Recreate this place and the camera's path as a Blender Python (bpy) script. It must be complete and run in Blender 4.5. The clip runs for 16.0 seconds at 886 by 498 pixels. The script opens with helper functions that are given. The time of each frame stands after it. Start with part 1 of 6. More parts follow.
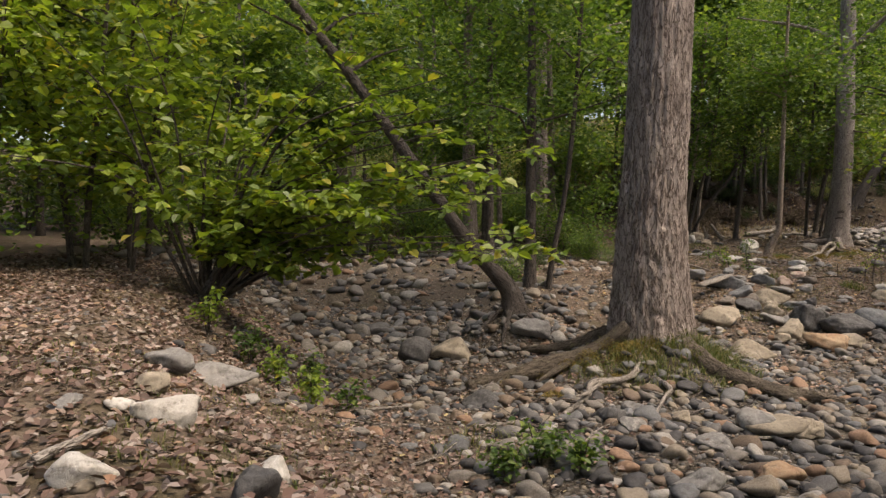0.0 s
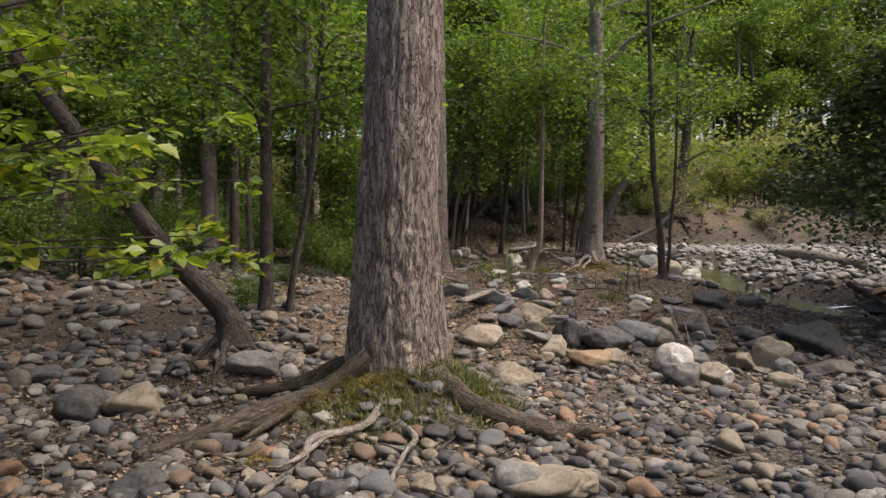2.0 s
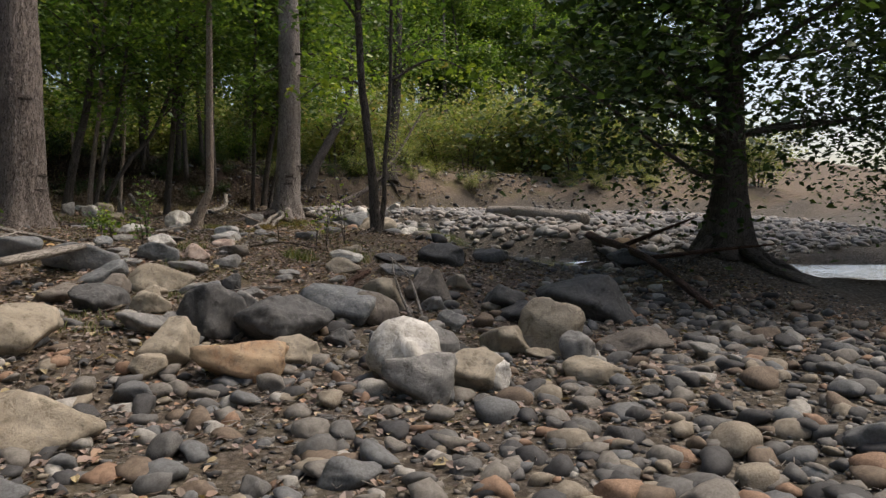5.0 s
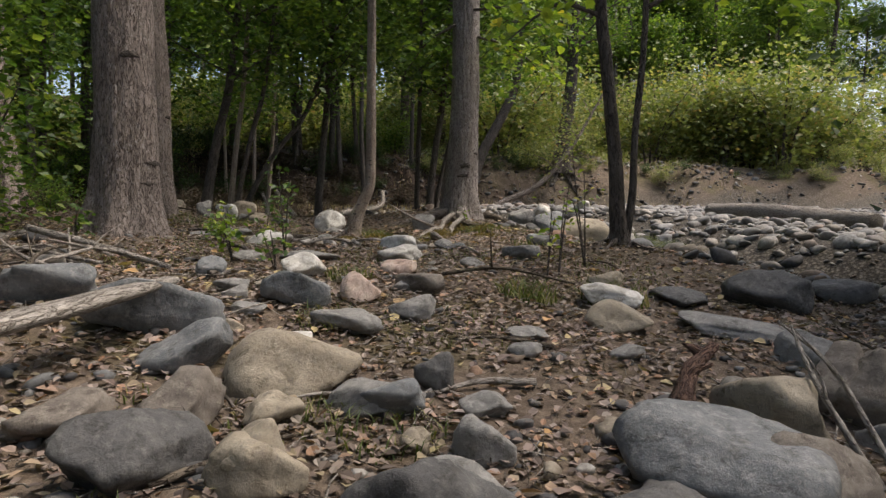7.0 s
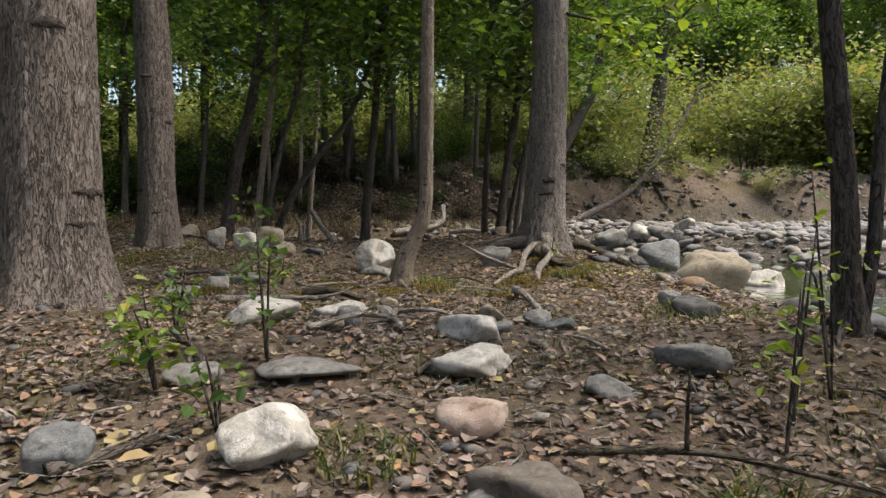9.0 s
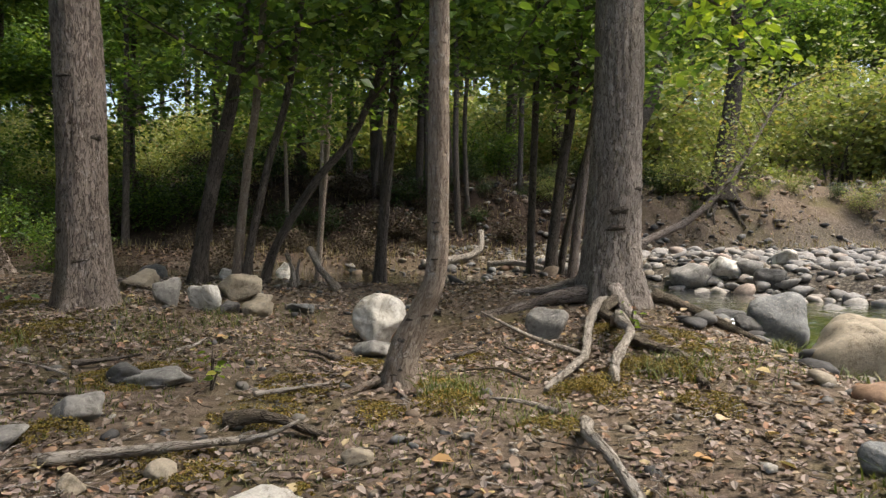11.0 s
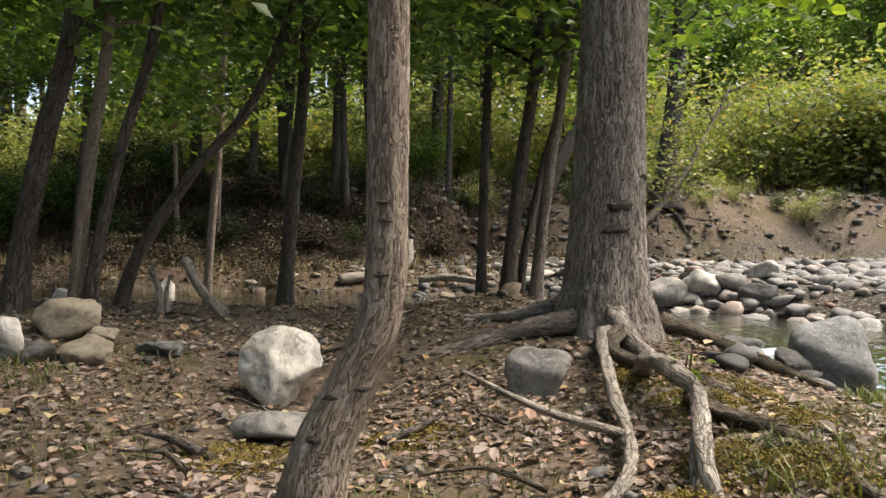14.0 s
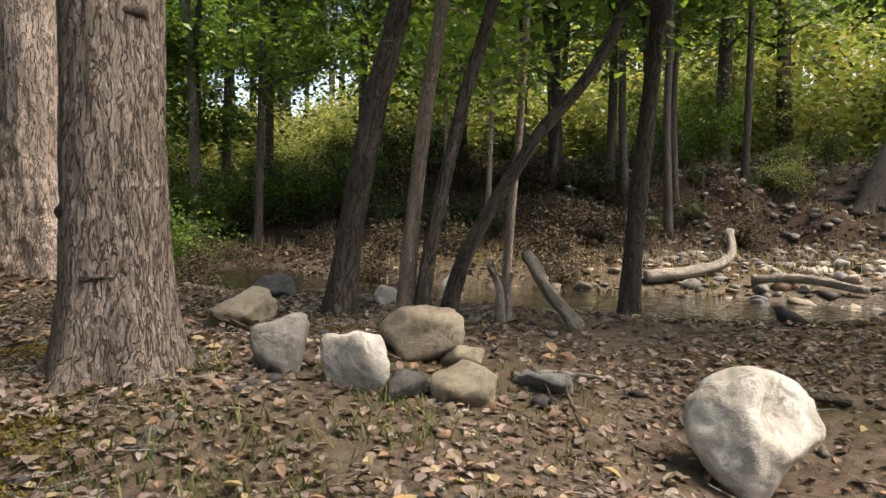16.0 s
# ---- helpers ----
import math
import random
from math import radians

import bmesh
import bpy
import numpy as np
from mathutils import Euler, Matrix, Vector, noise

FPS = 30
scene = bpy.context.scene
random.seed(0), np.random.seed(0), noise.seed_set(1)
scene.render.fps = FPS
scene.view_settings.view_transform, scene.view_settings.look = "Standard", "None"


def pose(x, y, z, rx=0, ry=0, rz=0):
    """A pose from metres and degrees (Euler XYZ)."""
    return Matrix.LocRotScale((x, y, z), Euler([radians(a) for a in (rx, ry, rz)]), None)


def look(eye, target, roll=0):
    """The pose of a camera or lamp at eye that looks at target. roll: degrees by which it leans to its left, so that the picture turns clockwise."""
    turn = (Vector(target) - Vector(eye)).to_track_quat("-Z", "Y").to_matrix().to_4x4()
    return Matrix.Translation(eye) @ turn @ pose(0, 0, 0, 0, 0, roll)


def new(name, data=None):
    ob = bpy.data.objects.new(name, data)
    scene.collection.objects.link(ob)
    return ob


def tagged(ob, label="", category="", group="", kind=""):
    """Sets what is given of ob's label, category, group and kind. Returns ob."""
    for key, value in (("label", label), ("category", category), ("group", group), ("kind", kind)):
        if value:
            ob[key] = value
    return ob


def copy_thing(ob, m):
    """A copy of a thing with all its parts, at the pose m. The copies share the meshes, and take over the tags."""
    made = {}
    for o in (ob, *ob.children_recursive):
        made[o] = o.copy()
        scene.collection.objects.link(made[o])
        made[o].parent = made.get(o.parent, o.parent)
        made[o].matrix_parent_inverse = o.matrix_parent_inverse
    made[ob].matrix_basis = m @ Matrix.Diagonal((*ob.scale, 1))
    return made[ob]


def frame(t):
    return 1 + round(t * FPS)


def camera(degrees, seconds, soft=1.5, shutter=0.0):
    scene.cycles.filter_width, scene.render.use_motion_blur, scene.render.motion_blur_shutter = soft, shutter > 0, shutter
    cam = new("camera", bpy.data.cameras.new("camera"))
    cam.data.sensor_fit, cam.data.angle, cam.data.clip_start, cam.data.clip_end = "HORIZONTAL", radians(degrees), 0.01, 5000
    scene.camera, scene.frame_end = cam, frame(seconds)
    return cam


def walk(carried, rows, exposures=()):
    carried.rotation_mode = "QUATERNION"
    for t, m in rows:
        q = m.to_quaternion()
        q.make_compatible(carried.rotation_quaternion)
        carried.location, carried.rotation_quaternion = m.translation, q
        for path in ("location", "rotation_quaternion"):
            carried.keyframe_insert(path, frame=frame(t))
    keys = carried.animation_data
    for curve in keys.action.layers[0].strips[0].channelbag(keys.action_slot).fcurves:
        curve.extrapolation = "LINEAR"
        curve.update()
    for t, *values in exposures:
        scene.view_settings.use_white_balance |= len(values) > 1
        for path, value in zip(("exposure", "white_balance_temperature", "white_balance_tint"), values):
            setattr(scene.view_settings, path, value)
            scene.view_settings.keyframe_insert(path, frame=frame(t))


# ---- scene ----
cam = camera(66.4, 16.0, soft=1.4)
METRES, EYE, TILT, LEAN, TURN = 22.0, 1.5, -3.5, 0.0, 0.0
ROWS = [
    (0.0, 0.0, 0.0, 0.0, -0.0, 0.0, -0.0),
    (0.5, 0.0138, 0.0217, 0.0045, -2.25, 0.34, 0.17),
    (1.0, 0.0284, 0.0426, -0.0013, -10.29, 1.31, 0.58),
    (1.5, 0.0365, 0.0689, -0.0018, -13.76, 1.68, 0.71),
    (2.0, 0.0459, 0.0929, -0.0062, -18.2, 1.69, 0.88),
    (2.5, 0.0517, 0.125, -0.0088, -21.07, 1.62, 1.03),
    (3.0, 0.0584, 0.1564, -0.0118, -21.73, 1.61, 1.06),
    (3.5, 0.0762, 0.1788, -0.0174, -30.43, 1.33, 1.47),
    (6.0, 0.2273, 0.3734, -0.0308, -43.01, -0.7, 2.25),
    (6.5, 0.2347, 0.4209, -0.025, -35.07, -0.53, 1.87),
    (7.0, 0.2442, 0.4524, -0.018, -30.16, -0.25, 1.71),
    (7.5, 0.2576, 0.4893, -0.0147, -28.09, -0.25, 1.76),
    (8.0, 0.273, 0.5215, -0.0051, -26.77, -0.23, 1.64),
    (10.5, 0.3448, 0.6479, 0.0202, -22.3, 0.89, 1.42),
    (11.0, 0.3601, 0.6784, 0.0289, -21.2, 1.15, 1.43),
    (11.5, 0.3707, 0.7043, 0.0273, -21.0, 1.42, 1.44),
    (12.0, 0.3782, 0.7297, 0.0307, -20.76, 1.45, 1.41),
    (12.5, 0.3864, 0.7469, 0.0331, -20.61, 1.76, 1.43),
    (13.0, 0.395, 0.756, 0.0345, -26.71, 2.04, 1.79),
    (13.5, 0.3979, 0.7659, 0.0323, -28.64, 2.12, 1.89),
    (14.0, 0.3916, 0.7769, 0.0299, -28.43, 2.13, 1.69),
    (14.5, 0.383, 0.7945, 0.0334, -26.64, 1.98, 1.43),
    (15.0, 0.3794, 0.8156, 0.0284, -22.76, 1.83, 1.24),
    (15.5, 0.371, 0.8413, 0.0336, -16.1, 1.34, 0.76),
    (16.0, 0.3639, 0.8667, 0.0357, -9.99, 1.45, 0.3),
]
walk(cam, [(t, pose(0, 0, EYE, TILT, LEAN, TURN) @ pose(METRES * x, METRES * y, METRES * z, 90 + pitch, roll, yaw)) for t, x, y, z, yaw, pitch, roll in ROWS],
     exposures=[(0.0, 0.82, 7350, 15), (3.0, 0.9, 6700, 15), (3.5, 0.95, 6700, 14), (6.0, 0.26, 6700, 11), (7.0, 0.74, 6650, 11), (8.0, 0.82, 6550, 9), (10.5, 1.34, 6750, 9), (11.0, 1.28, 6750, 9), (13.0, 1.54, 6900, 9), (14.5, 1.42, 6950, 10), (16.0, 1.82, 7200, 12)])

# ---- world, sun ----
SUN_DIR = Vector((0.5, -0.22, 1.0)).normalized()
world = bpy.data.worlds.new("sky")
scene.world = world
world.use_nodes = True
wn = world.node_tree.nodes
sky = wn.new("ShaderNodeTexSky")
sky.sky_type, sky.sun_disc = "NISHITA", False
sky.sun_elevation = math.asin(SUN_DIR.z)
sky.sun_rotation = math.atan2(SUN_DIR.x, SUN_DIR.y)
sky.air_density, sky.dust_density, sky.ozone_density = 1.0, 4.0, 0.6
world.node_tree.links.new(sky.outputs[0], wn["Background"].inputs[0])
wn["Background"].inputs[1].default_value = 0.15
sun_data = bpy.data.lights.new("sun", "SUN")
sun_data.energy, sun_data.angle, sun_data.color = 2.2, radians(32), (1.0, 0.93, 0.82)
sun = new("sun", sun_data)
sun.matrix_world = look(SUN_DIR * 60, (0, 0, 0))


# ---- materials ----
def nodes_of(name):
    m = bpy.data.materials.new(name)
    m.use_nodes = True
    return m, m.node_tree.nodes, m.node_tree.links, m.node_tree.nodes["Principled BSDF"]


def ramp(nt, links, fac, stops, mode="LINEAR"):
    r = nt.new("ShaderNodeValToRGB")
    r.color_ramp.interpolation = mode
    els = r.color_ramp.elements
    while len(els) < len(stops):
        els.new(0.5)
    for e, (p, c) in zip(els, stops):
        e.position, e.color = p, (*c, 1)
    links.new(fac, r.inputs[0])
    return r.outputs[0]


def coords(nt, links, scale=(1, 1, 1), kind="Object"):
    tc, mp = nt.new("ShaderNodeTexCoord"), nt.new("ShaderNodeMapping")
    mp.inputs["Scale"].default_value = scale
    links.new(tc.outputs[kind], mp.inputs[0])
    return mp.outputs[0]


def noise_tex(nt, links, vec, scale, detail=6, rough=0.6, distort=0.0):
    n = nt.new("ShaderNodeTexNoise")
    n.inputs["Scale"].default_value, n.inputs["Detail"].default_value = scale, detail
    n.inputs["Roughness"].default_value, n.inputs["Distortion"].default_value = rough, distort
    links.new(vec, n.inputs["Vector"])
    return n.outputs[0]


def mixed(nt, links, fac, a, b, mode="MIX"):
    x = nt.new("ShaderNodeMix")
    x.data_type, x.blend_type = "RGBA", mode
    for sock, v in ((x.inputs["Factor"], fac), (x.inputs[6], a), (x.inputs[7], b)):
        if hasattr(v, "links"):
            links.new(v, sock)
        else:
            sock.default_value = v if isinstance(v, float) else (*v, 1)
    return x.outputs[2]


def bump(nt, links, h, strength, dist, bsdf, normal=None):
    b = nt.new("ShaderNodeBump")
    b.inputs["Strength"].default_value, b.inputs["Distance"].default_value = strength, dist
    links.new(h, b.inputs["Height"])
    if normal is not None:
        links.new(normal, b.inputs["Normal"])
    links.new(b.outputs[0], bsdf.inputs["Normal"])
    return b.outputs[0]


def stone_material(name, a, b, c, rough=0.8, vein=None):
    """River stone: two tones, fine grain, blotches of lichen or dust c."""
    m, nt, ln, bs = nodes_of(name)
    v = coords(nt, ln)
    info = nt.new("ShaderNodeObjectInfo")
    off = nt.new("ShaderNodeVectorMath")
    off.operation = "ADD"
    ln.new(v, off.inputs[0])
    sc = nt.new("ShaderNodeMath")
    sc.operation, sc.inputs[1].default_value = "MULTIPLY", 37.0
    ln.new(info.outputs["Random"], sc.inputs[0])
    ln.new(sc.outputs[0], off.inputs[1])
    v = off.outputs[0]
    big, mid, fine = noise_tex(nt, ln, v, 5.5, 5, 0.65, 0.6), noise_tex(nt, ln, v, 26, 5, 0.7), noise_tex(nt, ln, v, 160, 3, 0.7)
    col = mixed(nt, ln, ramp(nt, ln, big, [(0.35, (0, 0, 0)), (0.65, (1, 1, 1))]), a, b)
    col = mixed(nt, ln, ramp(nt, ln, mid, [(0.5, (0, 0, 0)), (0.68, (0.8, 0.8, 0.8))]), col, c)
    pits = noise_tex(nt, ln, v, 11, 8, 0.75, 0.3)
    col = mixed(nt, ln, 1.0, col, ramp(nt, ln, pits, [(0.34, (0.45, 0.43, 0.4)), (0.48, (1, 1, 1))]), "MULTIPLY")
    if vein:
        streak = noise_tex(nt, ln, v, 3.2, 7, 0.7, 2.2)
        col = mixed(nt, ln, ramp(nt, ln, streak, [(0.53, (0, 0, 0)), (0.6, (0.75, 0.75, 0.75)), (0.68, (0.1, 0.1, 0.1))]), col, vein)
    gm = nt.new("ShaderNodeMix")
    gm.data_type, gm.blend_type = "RGBA", "MULTIPLY"
    gm.inputs["Factor"].default_value = 1.0
    ln.new(col, gm.inputs[6])
    ln.new(ramp(nt, ln, fine, [(0.25, (0.7, 0.7, 0.7)), (0.75, (1.0, 1.0, 1.0))]), gm.inputs[7])
    ln.new(gm.outputs[2], bs.inputs["Base Color"])
    bs.inputs["Roughness"].default_value = rough
    bs.inputs["Specular IOR Level"].default_value = 0.35
    n0 = bump(nt, ln, pits, 0.5, 0.04, bs)
    n1 = bump(nt, ln, mid, 0.4, 0.015, bs, n0)
    bump(nt, ln, fine, 0.35, 0.004, bs, n1)
    return m


STONE = {
    "grey": stone_material("grey_stone", (0.18, 0.174, 0.165), (0.28, 0.268, 0.25), (0.37, 0.355, 0.33)),
    "dark": stone_material("dark_basalt", (0.06, 0.058, 0.059), (0.11, 0.107, 0.104), (0.17, 0.163, 0.153), 0.7),
    "slate": stone_material("blue_grey_slate", (0.13, 0.137, 0.143), (0.22, 0.225, 0.225), (0.33, 0.325, 0.31), 0.6),
    "tan": stone_material("tan_sandstone", (0.28, 0.235, 0.175), (0.4, 0.345, 0.265), (0.24, 0.21, 0.17)),
    "rust": stone_material("rusty_stone", (0.34, 0.2, 0.115), (0.45, 0.33, 0.21), (0.24, 0.18, 0.135)),
    "pink": stone_material("pink_granite", (0.45, 0.32, 0.26), (0.56, 0.46, 0.39), (0.38, 0.32, 0.28)),
    "pale": stone_material("pale_limestone", (0.46, 0.43, 0.38), (0.62, 0.59, 0.54), (0.36, 0.335, 0.29), 0.85, (0.78, 0.76, 0.72)),
    "brown": stone_material("brown_stone", (0.14, 0.118, 0.1), (0.22, 0.19, 0.16), (0.28, 0.25, 0.21)),
}


def random_stone_material(name, per_island, bleached=0.0):
    m, nt, ln, bs = nodes_of(name)
    if per_island:
        rnd = nt.new("ShaderNodeNewGeometry").outputs["Random Per Island"]
    else:
        rnd = nt.new("ShaderNodeObjectInfo").outputs["Random"]
    v = coords(nt, ln)
    base = ramp(nt, ln, rnd, [(0.0, (0.075, 0.073, 0.074)), (0.2, (0.15, 0.145, 0.14)), (0.38, (0.23, 0.21, 0.185)), (0.54, (0.175, 0.178, 0.18)), (0.68, (0.31, 0.265, 0.205)),
                              (0.78, (0.2, 0.15, 0.11)), (0.86, (0.4, 0.38, 0.345)), (0.95, (0.33, 0.21, 0.14)), (1.0, (0.46, 0.44, 0.41))], "CONSTANT")
    # bleached: share of pale grey mixed into every stone tone
    if bleached:
        base = mixed(nt, ln, bleached, base, (0.52, 0.5, 0.48))
    mid, fine = noise_tex(nt, ln, v, 22, 5, 0.7), noise_tex(nt, ln, v, 150, 3, 0.7)
    col = mixed(nt, ln, 1.0, base, ramp(nt, ln, mid, [(0.32, (0.5, 0.48, 0.46)), (0.66, (1.0, 1.0, 1.0))]), "MULTIPLY")
    col = mixed(nt, ln, 1.0, col, ramp(nt, ln, fine, [(0.3, (0.7, 0.7, 0.7)), (0.7, (1.0, 1.0, 1.0))]), "MULTIPLY")
    ln.new(col, bs.inputs["Base Color"])
    bs.inputs["Roughness"].default_value, bs.inputs["Specular IOR Level"].default_value = 0.75, 0.35
    n1 = bump(nt, ln, mid, 0.3, 0.012, bs)
    bump(nt, ln, fine, 0.3, 0.003, bs, n1)
    return m


COBBLE, PEBBLE = random_stone_material("cobble_stone", False), random_stone_material("pebble_stone", True)
# grey-white bar stones, lightened further to stand for the open sky's light
BAR_STONE = random_stone_material("pale_skylit_bar_stone", True, 0.42)


def bark_material(name, dark, light, lichen, scale=1.0, amount=0.35, crack=0.06):
    """Bark or bare wood, drawn along the limb: plates split by narrow furrows, fibres, lichen."""
    m, nt, ln, bs = nodes_of(name)
    at = nt.new("ShaderNodeAttribute")
    at.attribute_name = "grain"
    v, vl = nt.new("ShaderNodeMapping"), nt.new("ShaderNodeMapping")
    v.inputs["Scale"].default_value, vl.inputs["Scale"].default_value = (scale, scale, 0.22 * scale), (1, 1, 1)
    for x in (v, vl):
        ln.new(at.outputs["Vector"], x.inputs[0])
    v, vl = v.outputs[0], vl.outputs[0]

    def furrow(sc, width):
        n = noise_tex(nt, ln, v, sc, 3, 0.55, 0.7)
        d, e = nt.new("ShaderNodeMath"), nt.new("ShaderNodeMath")
        d.operation, d.inputs[1].default_value, e.operation = "SUBTRACT", 0.5, "ABSOLUTE"
        ln.new(n, d.inputs[0])
        ln.new(d.outputs[0], e.inputs[0])
        return ramp(nt, ln, e.outputs[0], [(0.0, (0, 0, 0)), (width, (1, 1, 1))])
    f1, f2 = furrow(15, crack), furrow(33, crack * 0.8)
    fib, spots, tone = noise_tex(nt, ln, v, 90, 4, 0.65), noise_tex(nt, ln, vl, 11, 6, 0.75), noise_tex(nt, ln, vl, 2.2, 3, 0.6)
    plates = mixed(nt, ln, ramp(nt, ln, tone, [(0.35, (0, 0, 0)), (0.65, (1, 1, 1))]), tuple(0.4 * d + 0.6 * l for d, l in zip(dark, light)), light)
    plates = mixed(nt, ln, ramp(nt, ln, spots, [(0.55, (0, 0, 0)), (0.63, (amount, amount, amount))]), plates, lichen)
    h = mixed(nt, ln, 0.45, f1, f2, "MULTIPLY")
    col = mixed(nt, ln, h, dark, plates)
    col = mixed(nt, ln, 1.0, col, ramp(nt, ln, fib, [(0.3, (0.6, 0.58, 0.56)), (0.7, (1.0, 1.0, 1.0))]), "MULTIPLY")
    ln.new(col, bs.inputs["Base Color"])
    bs.inputs["Roughness"].default_value, bs.inputs["Specular IOR Level"].default_value = 0.9, 0.2
    n1 = bump(nt, ln, h, 0.8, 0.025, bs)
    bump(nt, ln, fib, 0.5, 0.006, bs, n1)
    return m


BARK_BIG = bark_material("furrowed_cottonwood_bark", (0.12, 0.09, 0.076), (0.47, 0.405, 0.365), (0.54, 0.49, 0.45), 1.15, 0.4, 0.06)
BARK_GREY = bark_material("grey_brown_bark", (0.1, 0.08, 0.07), (0.335, 0.285, 0.255), (0.48, 0.45, 0.42), 1.9, 0.65, 0.05)
BARK_CREEK = bark_material("pale_grey_scarred_bark", (0.13, 0.108, 0.095), (0.45, 0.4, 0.365), (0.56, 0.53, 0.5), 1.9, 0.65, 0.05)
BARK_PALE = bark_material("pale_peeling_bark", (0.235, 0.18, 0.145), (0.42, 0.35, 0.29), (0.55, 0.52, 0.48), 2.2, 0.75, 0.05)
BARK_DARK = bark_material("dark_alder_bark", (0.045, 0.038, 0.034), (0.16, 0.138, 0.12), (0.25, 0.23, 0.21), 1.6, 0.45, 0.05)
WOOD_GREY = bark_material("weathered_driftwood", (0.17, 0.145, 0.12), (0.42, 0.385, 0.345), (0.52, 0.49, 0.45), 1.8, 0.4, 0.04)
WOOD_ROT = bark_material("rotten_red_wood", (0.05, 0.03, 0.025), (0.19, 0.115, 0.085), (0.3, 0.22, 0.17), 2.0, 0.4, 0.07)
ROOT_WOOD = bark_material("brown_root_wood", (0.06, 0.048, 0.038), (0.19, 0.16, 0.125), (0.26, 0.24, 0.15), 1.8, 0.6, 0.06)


def leaf_material(name, stops, trans=0.4, rough=0.45, tint=1.25):
    m, nt, ln, bs = nodes_of(name)
    geo = nt.new("ShaderNodeNewGeometry")
    v = coords(nt, ln)
    col = ramp(nt, ln, geo.outputs["Random Per Island"], stops)
    patch = noise_tex(nt, ln, v, 1.3, 3, 0.6)
    col = mixed(nt, ln, 1.0, col, ramp(nt, ln, patch, [(0.3, (0.62, 0.66, 0.6)), (0.7, (1.0, 1.0, 1.0))]), "MULTIPLY")
    ln.new(col, bs.inputs["Base Color"])
    bs.inputs["Roughness"].default_value = rough
    if trans:
        tr, mx = nt.new("ShaderNodeBsdfTranslucent"), nt.new("ShaderNodeMixShader")
        ln.new(mixed(nt, ln, 1.0, col, (tint, tint * 1.05, 0.55), "MULTIPLY"), tr.inputs[0])
        mx.inputs[0].default_value = trans
        ln.new(bs.outputs[0], mx.inputs[1])
        ln.new(tr.outputs[0], mx.inputs[2])
        ln.new(mx.outputs[0], nt["Material Output"].inputs[0])
    return m


LEAF_WOOD = leaf_material("woodland_leaf", [(0.0, (0.045, 0.09, 0.022)), (0.4, (0.095, 0.17, 0.04)), (0.8, (0.17, 0.25, 0.055)), (1.0, (0.28, 0.34, 0.08))], 0.5)
LEAF_FRESH = leaf_material("fresh_yellow_green_leaf", [(0.0, (0.12, 0.19, 0.035)), (0.5, (0.22, 0.31, 0.045)), (0.93, (0.32, 0.38, 0.06)), (1.0, (0.5, 0.42, 0.07))], 0.45)
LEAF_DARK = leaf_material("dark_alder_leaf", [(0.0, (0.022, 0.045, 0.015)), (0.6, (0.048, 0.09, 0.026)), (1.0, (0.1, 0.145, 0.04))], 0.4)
LEAF_MEADOW = leaf_material("bright_bush_leaf", [(0.0, (0.13, 0.17, 0.065)), (0.45, (0.23, 0.27, 0.1)), (0.8, (0.34, 0.36, 0.15)), (0.95, (0.4, 0.33, 0.16)), (1.0, (0.42, 0.27, 0.14))], 0.45)
LITTER = leaf_material("fallen_leaf", [(0.0, (0.08, 0.056, 0.046)), (0.25, (0.17, 0.118, 0.098)), (0.5, (0.26, 0.19, 0.165)), (0.7, (0.37, 0.3, 0.27)), (0.87, (0.34, 0.18, 0.11)),
                                       (0.96, (0.4, 0.31, 0.22)), (1.0, (0.46, 0.36, 0.18))], 0.12, 0.7, 1.0)
# rotting brown, taken darker to carry the shade on the wooded bank
LITTER_SHADED = leaf_material("shaded_rotting_leaf", [(0.0, (0.03, 0.02, 0.015)), (0.4, (0.075, 0.048, 0.034)), (0.75, (0.14, 0.085, 0.058)), (0.93, (0.22, 0.14, 0.09)), (1.0, (0.3, 0.24, 0.17))], 0.1, 0.8, 1.0)
LITTER_RED = leaf_material("reddish_fallen_leaf", [(0.0, (0.07, 0.042, 0.033)), (0.35, (0.17, 0.1, 0.078)), (0.65, (0.26, 0.165, 0.135)), (0.88, (0.35, 0.26, 0.225)), (1.0, (0.44, 0.38, 0.34))], 0.12, 0.75, 1.0)
LITTER_PALE = leaf_material("pale_yellow_fallen_leaf", [(0.0, (0.5, 0.38, 0.17)), (0.4, (0.55, 0.44, 0.26)), (0.7, (0.48, 0.27, 0.11)), (1.0, (0.6, 0.5, 0.38))], 0.15, 0.7, 1.0)
DEAD = leaf_material("dead_brown_brush", [(0.0, (0.035, 0.026, 0.02)), (0.5, (0.08, 0.055, 0.038)), (0.85, (0.13, 0.09, 0.06)), (1.0, (0.09, 0.1, 0.03))], 0.15, 0.8, 1.0)
GRASS = leaf_material("grass_blade", [(0.0, (0.07, 0.1, 0.025)), (0.5, (0.13, 0.16, 0.04)), (0.8, (0.25, 0.22, 0.09)), (1.0, (0.35, 0.3, 0.16))], 0.3, 0.6)
STRAW = leaf_material("dry_grass_blade", [(0.0, (0.16, 0.12, 0.06)), (0.5, (0.3, 0.24, 0.13)), (1.0, (0.4, 0.34, 0.2))], 0.25, 0.7)
MOSS = leaf_material("golden_moss", [(0.0, (0.1, 0.085, 0.022)), (0.5, (0.23, 0.15, 0.03)), (0.85, (0.27, 0.2, 0.045)), (1.0, (0.13, 0.145, 0.035))], 0.15, 0.9)


